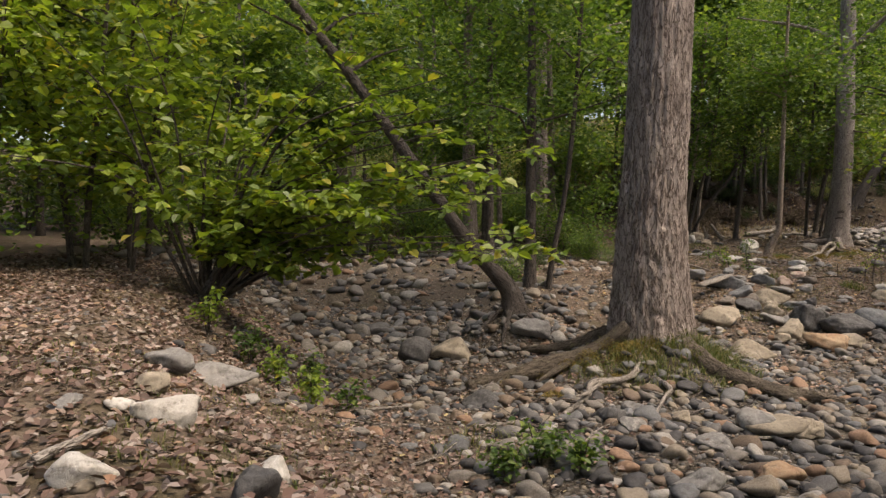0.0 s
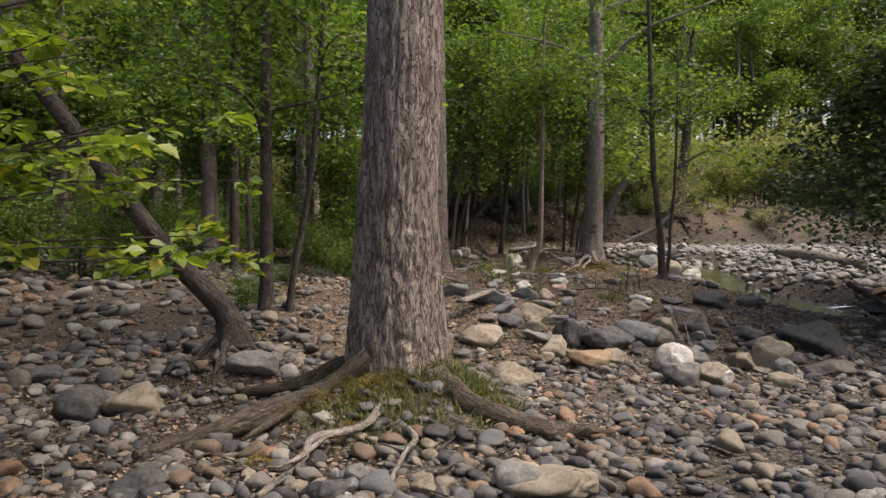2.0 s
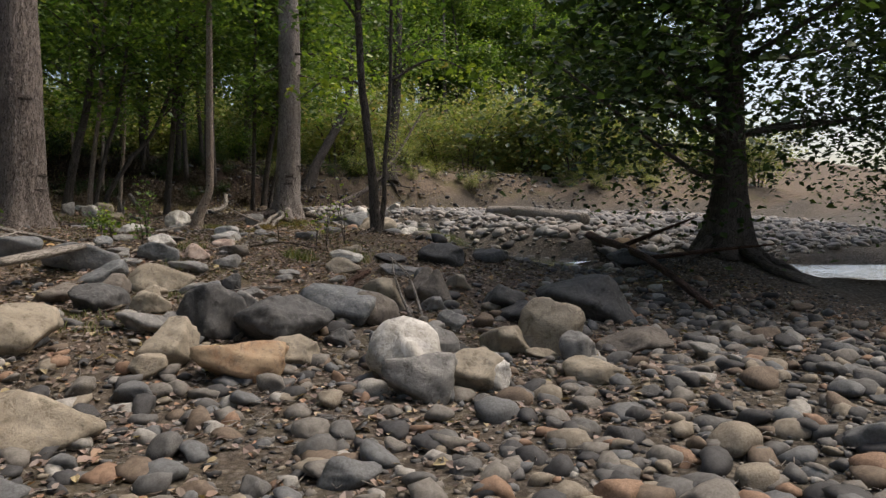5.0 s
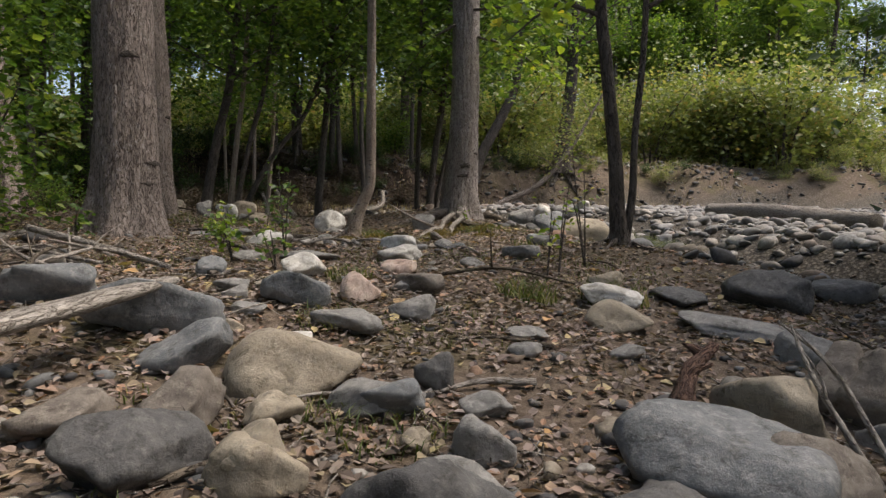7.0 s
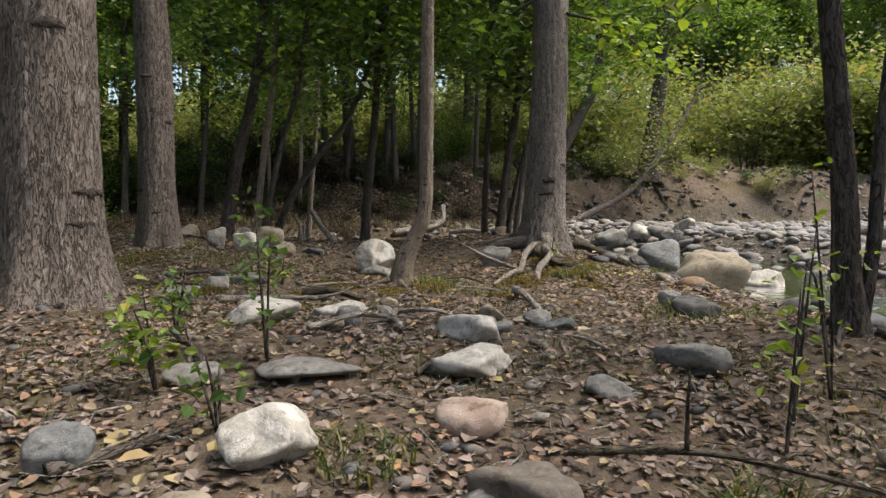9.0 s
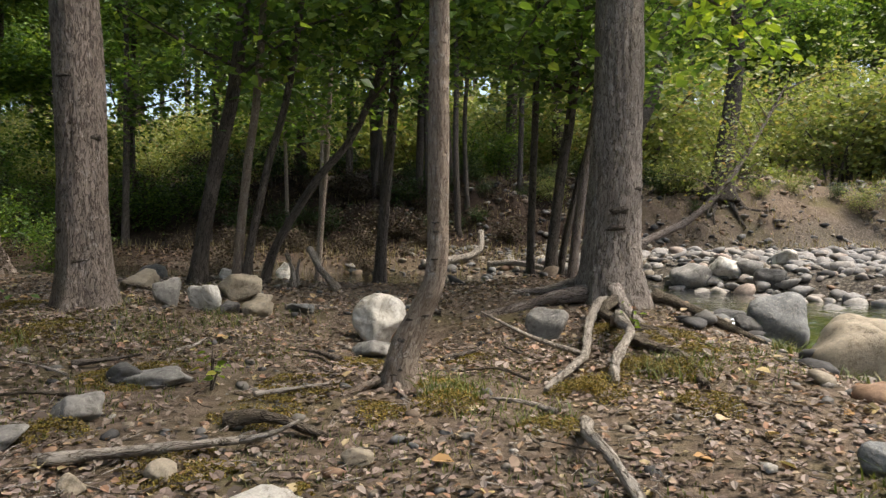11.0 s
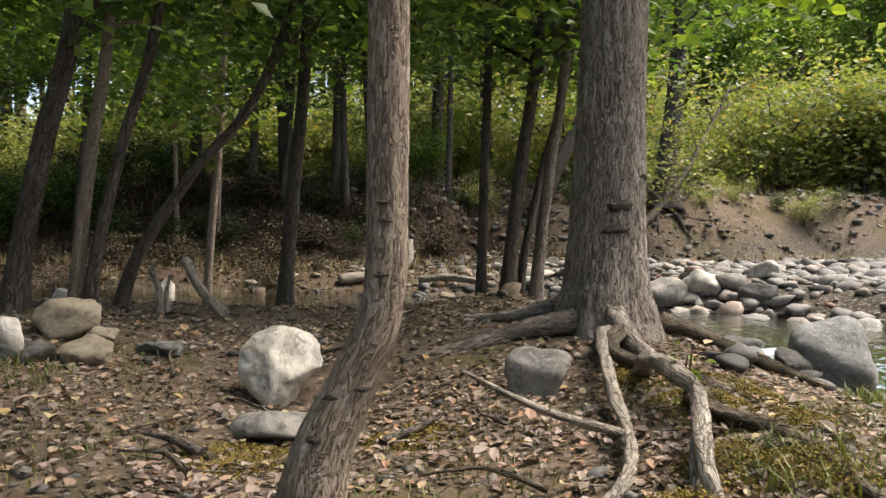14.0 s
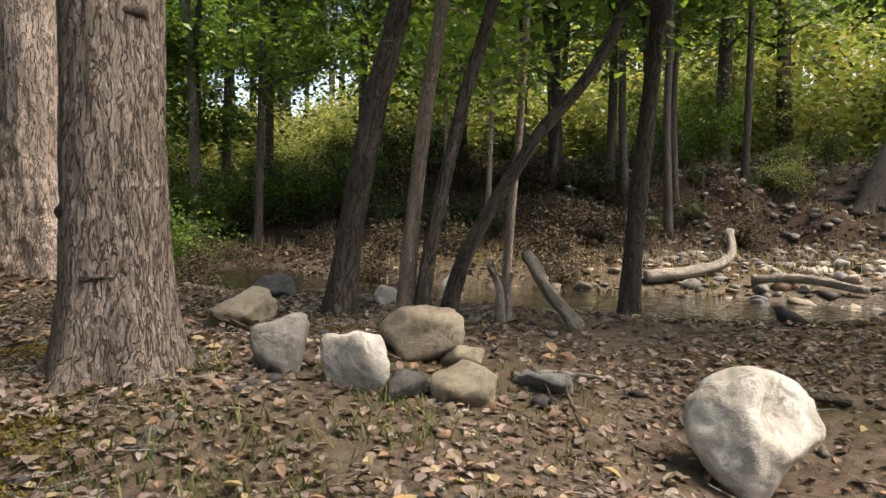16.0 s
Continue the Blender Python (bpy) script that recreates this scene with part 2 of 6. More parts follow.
def ground_material():
    m, nt, ln, bs = nodes_of("leaf_litter_soil")
    v = coords(nt, ln)
    att = nt.new("ShaderNodeAttribute")
    att.attribute_name = "gravel"
    big, mid, fine = noise_tex(nt, ln, v, 0.9, 5, 0.65), noise_tex(nt, ln, v, 9, 6, 0.7), noise_tex(nt, ln, v, 70, 4, 0.75)
    soil = ramp(nt, ln, mid, [(0.28, (0.07, 0.053, 0.041)), (0.5, (0.16, 0.122, 0.092)), (0.72, (0.27, 0.215, 0.165))])
    soil = mixed(nt, ln, ramp(nt, ln, big, [(0.5, (0, 0, 0)), (0.68, (0.55, 0.55, 0.55))]), soil, (0.1, 0.095, 0.03))
    # humus brown of the wooded bank, with the canopy's shade painted into it
    hum_shade = nt.new("ShaderNodeAttribute")
    hum_shade.attribute_name = "humus_shade"
    soil = mixed(nt, ln, hum_shade.outputs["Fac"], soil, ramp(nt, ln, mid, [(0.3, (0.026, 0.018, 0.014)), (0.55, (0.062, 0.042, 0.03)), (0.75, (0.115, 0.078, 0.055))]))
    vo = nt.new("ShaderNodeTexVoronoi")
    vo.inputs["Scale"].default_value = 22.0
    ln.new(v, vo.inputs["Vector"])
    grit = mixed(nt, ln, 1.0, ramp(nt, ln, vo.outputs["Color"], [(0.2, (0.1, 0.092, 0.085)), (0.5, (0.17, 0.155, 0.135)), (0.8, (0.25, 0.225, 0.19))]),
                 ramp(nt, ln, vo.outputs["Distance"], [(0.25, (1, 1, 1)), (0.6, (0.35, 0.33, 0.3))]), "MULTIPLY")
    fac = nt.new("ShaderNodeMath")
    fac.operation = "MULTIPLY_ADD"
    fac.use_clamp = True
    ln.new(mid, fac.inputs[0])
    fac.inputs[1].default_value = 0.9
    sub = nt.new("ShaderNodeMath")
    sub.operation, sub.inputs[1].default_value = "SUBTRACT", 0.5
    ln.new(att.outputs["Fac"], sub.inputs[0])
    ln.new(sub.outputs[0], fac.inputs[2])
    col = mixed(nt, ln, fac.outputs[0], soil, grit)
    col = mixed(nt, ln, 1.0, col, ramp(nt, ln, fine, [(0.3, (0.55, 0.53, 0.5)), (0.7, (1, 1, 1))]), "MULTIPLY")
    ln.new(col, bs.inputs["Base Color"])
    bs.inputs["Roughness"].default_value, bs.inputs["Specular IOR Level"].default_value = 0.95, 0.2
    n1 = bump(nt, ln, mid, 0.8, 0.05, bs)
    bump(nt, ln, fine, 0.7, 0.012, bs, n1)
    return m


def water_material():
    m, nt, ln, bs = nodes_of("clear_creek_water")
    v = coords(nt, ln, (1, 1, 1))
    a, b = noise_tex(nt, ln, v, 5, 3, 0.5, 0.8), noise_tex(nt, ln, v, 19, 2, 0.5)
    bs.inputs["Base Color"].default_value = (0.62, 0.52, 0.38, 1)
    bs.inputs["Roughness"].default_value, bs.inputs["IOR"].default_value, bs.inputs["Transmission Weight"].default_value = 0.03, 1.33, 1.0
    n1 = bump(nt, ln, a, 0.3, 0.08, bs)
    bump(nt, ln, b, 0.22, 0.025, bs, n1)
    return m


GROUND_MAT, WATER_MAT = ground_material(), water_material()

# ---- mesh helpers ----
def hash3(ix, iy, iz, seed):
    h = (ix.astype(np.int64) * 374761393 + iy.astype(np.int64) * 668265263 + iz.astype(np.int64) * 1103515245 + seed * 144665) & 0xFFFFFFFF
    h = ((h ^ (h >> 13)) * 1274126177) & 0xFFFFFFFF
    h = ((h ^ (h >> 16)) * 1181783497) & 0xFFFFFFFF
    return ((h ^ (h >> 15)) & 0xFFFFFF) / float(0xFFFFFF)


def vnoise(x, y, z=0.0, seed=0):
    """Smooth value noise in -1..1 for numpy arrays."""
    x, y, z = np.broadcast_arrays(np.asarray(x, float), np.asarray(y, float), np.asarray(z, float))
    ix, iy, iz = np.floor(x), np.floor(y), np.floor(z)
    fx, fy, fz = x - ix, y - iy, z - iz
    fx, fy, fz = (f * f * (3 - 2 * f) for f in (fx, fy, fz))
    out = 0
    for dx in (0, 1):
        for dy in (0, 1):
            for dz in (0, 1):
                wgt = (fx if dx else 1 - fx) * (fy if dy else 1 - fy) * (fz if dz else 1 - fz)
                out = out + wgt * hash3(ix + dx, iy + dy, iz + dz, seed)
    return out * 2 - 1


def fbm(x, y, z=0.0, seed=0, octaves=3):
    out, amp = 0, 1.0
    for k in range(octaves):
        s = 2.03 ** k
        out = out + amp * vnoise(np.asarray(x) * s, np.asarray(y) * s, np.asarray(z) * s, seed + 17 * k)
        amp *= 0.5
    return out


def smooth(a, b, v):
    u = np.clip((v - a) / (b - a), 0, 1)
    return u * u * (3 - 2 * u)


CREEK = [(6.0, 30.5, 0.34), (9.3, 27.9, 0.22), (11.7, 26.5, 0.2), (14.3, 23.8, 0.14), (15.7, 21.2, 0.05), (14.3, 18.4, -0.16), (13.6, 16.8, -0.28), (13.4, 14.8, -0.4),
         (13.6, 12.9, -0.5), (17.5, 11.8, -0.62), (24.0, 8.0, -0.8), (60.0, -6.0, -1.6)]


def creek(x, y):
    """Distance to the middle of the creek and the water's level there."""
    best, level = np.full(np.shape(x), 1e9), np.zeros(np.shape(x))
    for (ax, ay, az), (bx, by, bz) in zip(CREEK, CREEK[1:]):
        dx, dy = bx - ax, by - ay
        u = np.clip(((x - ax) * dx + (y - ay) * dy) / (dx * dx + dy * dy), 0, 1)
        d = np.hypot(x - ax - u * dx, y - ay - u * dy)
        level = np.where(d < best, az + u * (bz - az), level)
        best = np.minimum(best, d)
    return best, level


def height(x, y, fine=True):
    """The ground's height."""
    x, y = np.asarray(x, float), np.asarray(y, float)
    bed = np.interp(y, [0, 5, 7, 9, 10.5, 12, 13.5, 15, 16.5, 18, 20, 22, 24, 27, 31, 40, 60, 200],
                    [-0.6, -0.62, -0.72, -0.8, -0.74, -0.47, -0.25, -0.02, 0.07, 0.08, 0.1, 0.24, 0.36, 0.4, 0.55, 0.8, 1.2, 1.6])
    z = bed
    # dry side channel that runs up behind the leaning tree
    z = z - 0.25 * smooth(9, 12, y) * smooth(19, 14, y) * smooth(3.2, 1.6, x)
    # leaf-strewn bank where the walk begins
    edge = np.interp(y, [-5, 0, 2.5, 5, 13, 25, 40], [7, 2.9, 0.2, -1.7, -4.2, -6.5, -9]) + 0.25 * vnoise(x * 0.7, y * 0.7, 0, 5)
    s = smooth(edge + 1.9, edge - 1.3, x)
    bank = 0.42 + 0.015 * np.clip(y, 0, 40) + 0.03 * np.clip(edge - x, 0, 12)
    z = z * (1 - s) + bank * s
    # open gravel bar across the creek
    z = z + 0.12 * smooth(14.5, 18, x) * smooth(15, 18, y)
    # creek bed
    d, level = creek(x, y)
    w = 0.6 + 0.85 * smooth(16, 23, y) + 0.3 * vnoise(x * 0.5, y * 0.5, 0, 9)
    z = np.where(d < w + 1.2, z + (np.minimum(z, level - 0.16) - z) * smooth(w + 1.1, w * 0.55, d), z)
    # cut bank on the far side
    toe = np.interp(x, [-60, -10, 3, 8, 12, 15, 19, 22, 30, 45, 90], [54, 44, 37, 34, 32.2, 31.2, 29.8, 28.2, 25, 20, 10]) + 0.6 * vnoise(x * 0.35, y * 0.2, 0, 3)
    rise = np.interp(x, [-10, 3, 9, 14, 22, 40], [1.2, 1.3, 1.9, 2.1, 1.75, 1.6])
    b = y - toe
    face = smooth(0, 1.2, b) * smooth(6.5, 3.0, b)
    z = z + face * (0.36 * fbm(x * 0.9, y * 0.9, 0, 23, 3) + 0.13 * fbm(x * 3.1, y * 3.1, 0, 24, 2))
    z = z + rise * smooth(0, 3.6, b) + 0.02 * np.clip(b - 3, 0, 40) + np.where(b > 14, 14 * (1 - np.exp(-np.clip(b - 14, 0, 400) / 45)), 0)
    # mounds of earth held by the roots
    for mx, my, r, h in ((2.9, 9.3, 1.05, 0.62), (1.15, 11.05, 0.75, 0.62), (12.95, 23.4, 0.75, 0.34), (11.75, 19.9, 0.75, 0.13), (1.7, 13.2, 0.9, 0.45), (12.6, 21.45, 1.1, 0.16), (6.1, 18.4, 1.0, 0.14), (7.0, 22.6, 0.9, 0.06),
                         (9.45, 19.3, 0.6, 0.06), (7.6, 23.2, 1.6, 0.12), (9.85, 21.6, 0.9, -0.2), (10.3, 19.8, 1.5, -0.06), (10.75, 15.4, 0.6, 0.1), (14.6, 11.1, 1.5, 0.45), (11.4, 19.2, 0.8, 0.1)):
        z = z + h * np.exp(-((x - mx) ** 2 + (y - my) ** 2) / (r * r))
    z = z + 0.05 * vnoise(x * 0.6, y * 0.6, 0, 1)
    if fine:
        z = z + 0.022 * fbm(x * 2.3, y * 2.3, 0, 2, 3)
    return z


def raw_mesh(name, verts, faces, material, smooth_faces=True, grain=None):
    """A mesh from an (n,3) array and an (m,k) array of corner numbers."""
    verts, faces = np.asarray(verts, np.float32), np.asarray(faces, np.int32)
    me = bpy.data.meshes.new(name)
    n, k = faces.shape
    me.vertices.add(len(verts))
    me.vertices.foreach_set("co", verts.ravel())
    me.loops.add(n * k)
    me.loops.foreach_set("vertex_index", faces.ravel())
    me.polygons.add(n)
    me.polygons.foreach_set("loop_start", np.arange(0, n * k, k, dtype=np.int32))
    me.polygons.foreach_set("use_smooth", np.full(n, smooth_faces))
    me.update(calc_edges=True)
    me.materials.append(material)
    if grain is not None:
        me.attributes.new("grain", "FLOAT_VECTOR", "POINT").data.foreach_set("vector", np.asarray(grain, np.float32).ravel())
    return me


def part(name, geometry, material, parent, label="", smooth_faces=True):
    ob = new(name, raw_mesh(name, geometry[0], geometry[1], material, smooth_faces, *geometry[2:]))
    ob.parent = parent
    return tagged(ob, label)


def thing(name, at, label, category, group="", kind=""):
    ob = new(name)
    ob.location = at
    ob.empty_display_size = 0.1
    return tagged(ob, label, category, group, kind)


def ground_at(x, y):
    return float(height(np.array([x]), np.array([y]))[0])


def curve_points(pts, n):
    """A smooth line through a few points: (n,3)."""
    p = np.asarray(pts, float)
    p = np.vstack([2 * p[0] - p[1], p, 2 * p[-1] - p[-2]])
    u = np.linspace(0, len(p) - 3 - 1e-9, n)
    i, f = u.astype(int), (u % 1)[:, None]
    a, b, c, d = p[i], p[i + 1], p[i + 2], p[i + 3]
    return 0.5 * (2 * b + (c - a) * f + (2 * a - 5 * b + 4 * c - d) * f * f + (3 * b - a - 3 * c + d) * f ** 3)


def tube(pts, radii, segs=10, rings=None, rough=0.0, seed=0, shape=None):
    """A closed-ended limb along pts. rough: relative unevenness. shape(angle, along, length): a further factor on the radius."""
    rings = rings or max(4, 4 * len(pts))
    c = curve_points(pts, rings)
    r = np.interp(np.linspace(0, 1, rings), np.linspace(0, 1, len(radii)), radii)
    t = np.gradient(c, axis=0)
    t /= np.linalg.norm(t, axis=1)[:, None] + 1e-9
    ref = np.array([0.0, 1.0, 0.0]) if abs(t[:, 2]).mean() > 0.6 else np.array([0.0, 0.0, 1.0])
    side = np.cross(t, ref)
    side /= np.linalg.norm(side, axis=1)[:, None] + 1e-9
    up = np.cross(side, t)
    ang = np.arange(segs) * 2 * np.pi / segs
    s = np.concatenate([[0], np.cumsum(np.linalg.norm(np.diff(c, axis=0), axis=1))])
    R = np.repeat(r[:, None], segs, 1)
    if rough:
        R = R * (1 + rough * fbm(np.cos(ang)[None] * 1.6 + seed * 3.1, np.sin(ang)[None] * 1.6, s[:, None] * 1.5 / max(r.mean() * 6, 0.1), seed, 3))
    if shape is not None:
        R = R * shape(ang[None], s[:, None], s[-1])
    v = c[:, None] + R[..., None] * (np.cos(ang)[None, :, None] * side[:, None] + np.sin(ang)[None, :, None] * up[:, None])
    v = v.reshape(-1, 3)
    i, j = np.meshgrid(np.arange(rings - 1), np.arange(segs), indexing="ij")
    j2 = (j + 1) % segs
    f = np.stack([i * segs + j, i * segs + j2, (i + 1) * segs + j2, (i + 1) * segs + j], -1).reshape(-1, 4)
    n0 = len(v)
    v = np.vstack([v, c[:1], c[-1:]])
    base = (rings - 1) * segs
        # end caps: quads made of two neighbours and the centre
    h = segs // 2
    a = np.arange(h) * 2
    cap0 = np.stack([(a + 2) % segs, a + 1, a, np.full(h, n0)], -1)
    cap1 = np.stack([base + a, base + a + 1, base + (a + 2) % segs, np.full(h, n0 + 1)], -1)
    g = np.stack([R * np.cos(ang)[None] + seed * 0.37, R * np.sin(ang)[None] + seed * 0.11, np.repeat(s[:, None], segs, 1)], -1).reshape(-1, 3)
    g = np.vstack([g, [[seed * 0.37, 0, 0], [seed * 0.37, 0, s[-1]]]])
    return v, np.concatenate([f, cap0, cap1]), g


def leaves(rng, centres, size, droop=0.5, fine=False):
    """Folded leaves at the centres, mostly facing up. fine: six-cornered with a bent midrib, else four-cornered."""
    n = len(centres)
    a = rng.uniform(0, 2 * np.pi, n)
    along = np.stack([np.cos(a), np.sin(a), rng.normal(-droop * 0.5, 0.35, n)], -1)
    along /= np.linalg.norm(along, axis=1)[:, None]
    nor = np.stack([rng.normal(0, droop, n), rng.normal(0, droop, n), np.ones(n)], -1)
    side = np.cross(nor, along)
    side /= np.linalg.norm(side, axis=1)[:, None]
    nor = np.cross(along, side)
    L = (size * rng.uniform(0.6, 1.25, n))[:, None]
    W = L * rng.uniform(0.3, 0.42, n)[:, None]
    c = np.asarray(centres)
    lift = 0.1 * L
    if not fine:
        v = np.stack([c, c + along * L * 0.45 + side * W + nor * lift, c + along * L, c + along * L * 0.45 - side * W + nor * lift], 1).reshape(-1, 3)
        f = np.arange(n * 4).reshape(-1, 4)
        return v, f
    v = np.stack([c, c + along * L * 0.3 + side * W + nor * lift, c + along * L * 0.68 + side * W * 0.8 + nor * lift * 0.6, c + along * L - nor * lift,
                  c + along * L * 0.68 - side * W * 0.8 + nor * lift * 0.6, c + along * L * 0.3 - side * W + nor * lift], 1).reshape(-1, 3)
    k = np.arange(n)[:, None] * 6
    return v, np.concatenate([k + np.array([[0, 1, 2, 3]]), k + np.array([[0, 3, 4, 5]])])


# ---- ground and water ----
def spaced(lo, hi, step, far, grow=1.35):
    xs = list(np.arange(lo, hi + step / 2, step))
    s, v = step, hi
    while v < far:
        s *= grow
        v += s
        xs.append(v)
    s, v = step, lo
    while v > -far:
        s *= grow
        v -= s
        xs.insert(0, v)
    return np.array(xs)


def gravel_mask(x, y):
    """1 on stony ground, 0 on leaf litter."""
    d, _ = creek(x, y)
    g = smooth(9.0, 4.5, y) * smooth(-0.6, 1.0, x) + smooth(2.1, 1.1, d)
    g = g + smooth(13.2, 15.5, x) * smooth(8, 12, y) * smooth(31, 27, y) + 0.7 * smooth(12.5, 10.5, y) * smooth(5, 8, y) * smooth(-3, -1, x)
    g = g + 0.6 * smooth(3, 1, x) * smooth(10, 12, y) * smooth(32, 26, y) * smooth(-7, -4, x)
    return np.clip(g * smooth(-0.2, 0.12, height(x, y, False) * -1 + 0.42 + 0.03 * y), 0, 1)


gx, gy = spaced(-9, 21, 0.13, 1600), spaced(-2.5, 31, 0.13, 1600)
GX, GY = np.meshgrid(gx, gy)
GZ = height(GX, GY)
nx, ny = len(gx), len(gy)
gi, gj = np.meshgrid(np.arange(ny - 1), np.arange(nx - 1), indexing="ij")
gq = np.stack([gi * nx + gj, gi * nx + gj + 1, (gi + 1) * nx + gj + 1, (gi + 1) * nx + gj], -1).reshape(-1, 4)
ground = new("ground", raw_mesh("ground", np.stack([GX, GY, GZ], -1).reshape(-1, 3), gq, GROUND_MAT))
tagged(ground, "brown leaf-strewn soil and grey gravel of the stream bed", "ground", kind="structure")
layer = ground.data.attributes.new("gravel", "FLOAT", "POINT")
layer.data.foreach_set("value", gravel_mask(GX.ravel(), GY.ravel()).astype(np.float32))


def humus_shade_mask(x, y):
    """1 on the wooded bank, whose rotted leaves and root earth are also darkened for canopy shade, 0 on open soil and
    gravel.
    """
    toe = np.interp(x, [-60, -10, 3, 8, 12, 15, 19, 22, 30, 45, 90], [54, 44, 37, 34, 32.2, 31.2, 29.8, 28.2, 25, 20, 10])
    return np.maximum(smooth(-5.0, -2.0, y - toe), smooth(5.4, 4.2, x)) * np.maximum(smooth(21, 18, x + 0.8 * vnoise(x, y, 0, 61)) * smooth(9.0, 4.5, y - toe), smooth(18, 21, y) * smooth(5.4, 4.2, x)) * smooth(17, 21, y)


layer = ground.data.attributes.new("humus_shade", "FLOAT", "POINT")
layer.data.foreach_set("value", humus_shade_mask(GX.ravel(), GY.ravel()).astype(np.float32))


def water_sheet():
    c = curve_points([(x, y, z) for x, y, z in CREEK], 150)
    t = np.gradient(c[:, :2], axis=0)
    t /= np.linalg.norm(t, axis=1)[:, None]
    nrm = np.stack([-t[:, 1], t[:, 0]], -1)
    w = np.linspace(-2.3, 2.3, 24)
    x = c[:, None, 0] + nrm[:, None, 0] * w[None]
    y = c[:, None, 1] + nrm[:, None, 1] * w[None]
    z = np.repeat(c[:, 2:3], 24, 1) + 0.008 * fbm(x * 3, y * 3, 0, 41, 2)
    i, j = np.meshgrid(np.arange(149), np.arange(23), indexing="ij")
    f = np.stack([i * 24 + j, i * 24 + j + 1, (i + 1) * 24 + j + 1, (i + 1) * 24 + j], -1).reshape(-1, 4)
    return np.stack([x, y, z], -1).reshape(-1, 3), f


water = new("water", raw_mesh("water", *water_sheet(), WATER_MAT))
water.visible_shadow = False
tagged(water, "shallow clear creek water rippling over brown stones", "water", kind="structure")


# ---- trees ----
def furrows(depth, freq, seed):
    """Bark with long upright ridges as a factor on a trunk's radius."""
    def f(ang, s, length):
        x, y = np.cos(ang) * freq, np.sin(ang) * freq
        wob = 0.35 * vnoise(np.cos(ang) * 3, np.sin(ang) * 3, s * 2.0, seed + 5)
        n1 = np.minimum(np.abs(vnoise(x + wob, y - wob, s * 2.6, seed)) * 2.6, 1)
        n2 = np.minimum(np.abs(vnoise(x * 2.1, y * 2.1, s * 6.0, seed + 1)) * 2.2, 1)
        return 1 + depth * (n1 * 0.7 + n2 * 0.35 - 0.75) + 0.03 * vnoise(np.cos(ang), np.sin(ang), s * 0.8, seed + 2)
    return f


def flare(base_r, amount, lobes, seed):
    rng = np.random.default_rng(seed)
    ph = rng.uniform(0, 6.28)
    return lambda ang, s, length: 1 + amount * np.exp(-s / (base_r * 1.1)) * (0.75 + 0.45 * np.cos(lobes * ang + ph) + 0.2 * np.cos((lobes + 2) * ang - ph))


def both(f, g):
    return lambda a, s, L: f(a, s, L) * g(a, s, L)


def crown_points(rng, starts, n, spread):
    """Leaf places in tufts round the ends of limbs."""
    k = rng.integers(0, len(starts), n)
    tuft = starts[k] + rng.normal(0, spread, (n, 3)) * np.array([1, 1, 0.55])
    return tuft


def limbs_from(rng, trunk, frac_lo, frac_hi, count, length, rise, r0):
    out = []
    for _ in range(count):
        u = rng.uniform(frac_lo, frac_hi)
        line = curve_points(trunk, 120)
        run = np.concatenate([[0], np.cumsum(np.linalg.norm(np.diff(line, axis=0), axis=1))])
        c = line[min(119, int(np.searchsorted(run, u * run[-1])))]
        a = rng.uniform(0, 2 * np.pi)
        L = length * rng.uniform(0.6, 1.2)
        d = np.array([math.cos(a), math.sin(a), 0])
        out.append([c, c + d * L * 0.4 + np.array([0, 0, rise * L * 0.3]) + rng.normal(0, 0.06 * L, 3), c + d * L + np.array([0, 0, rise * L * rng.uniform(0.3, 0.8)])])
    return out


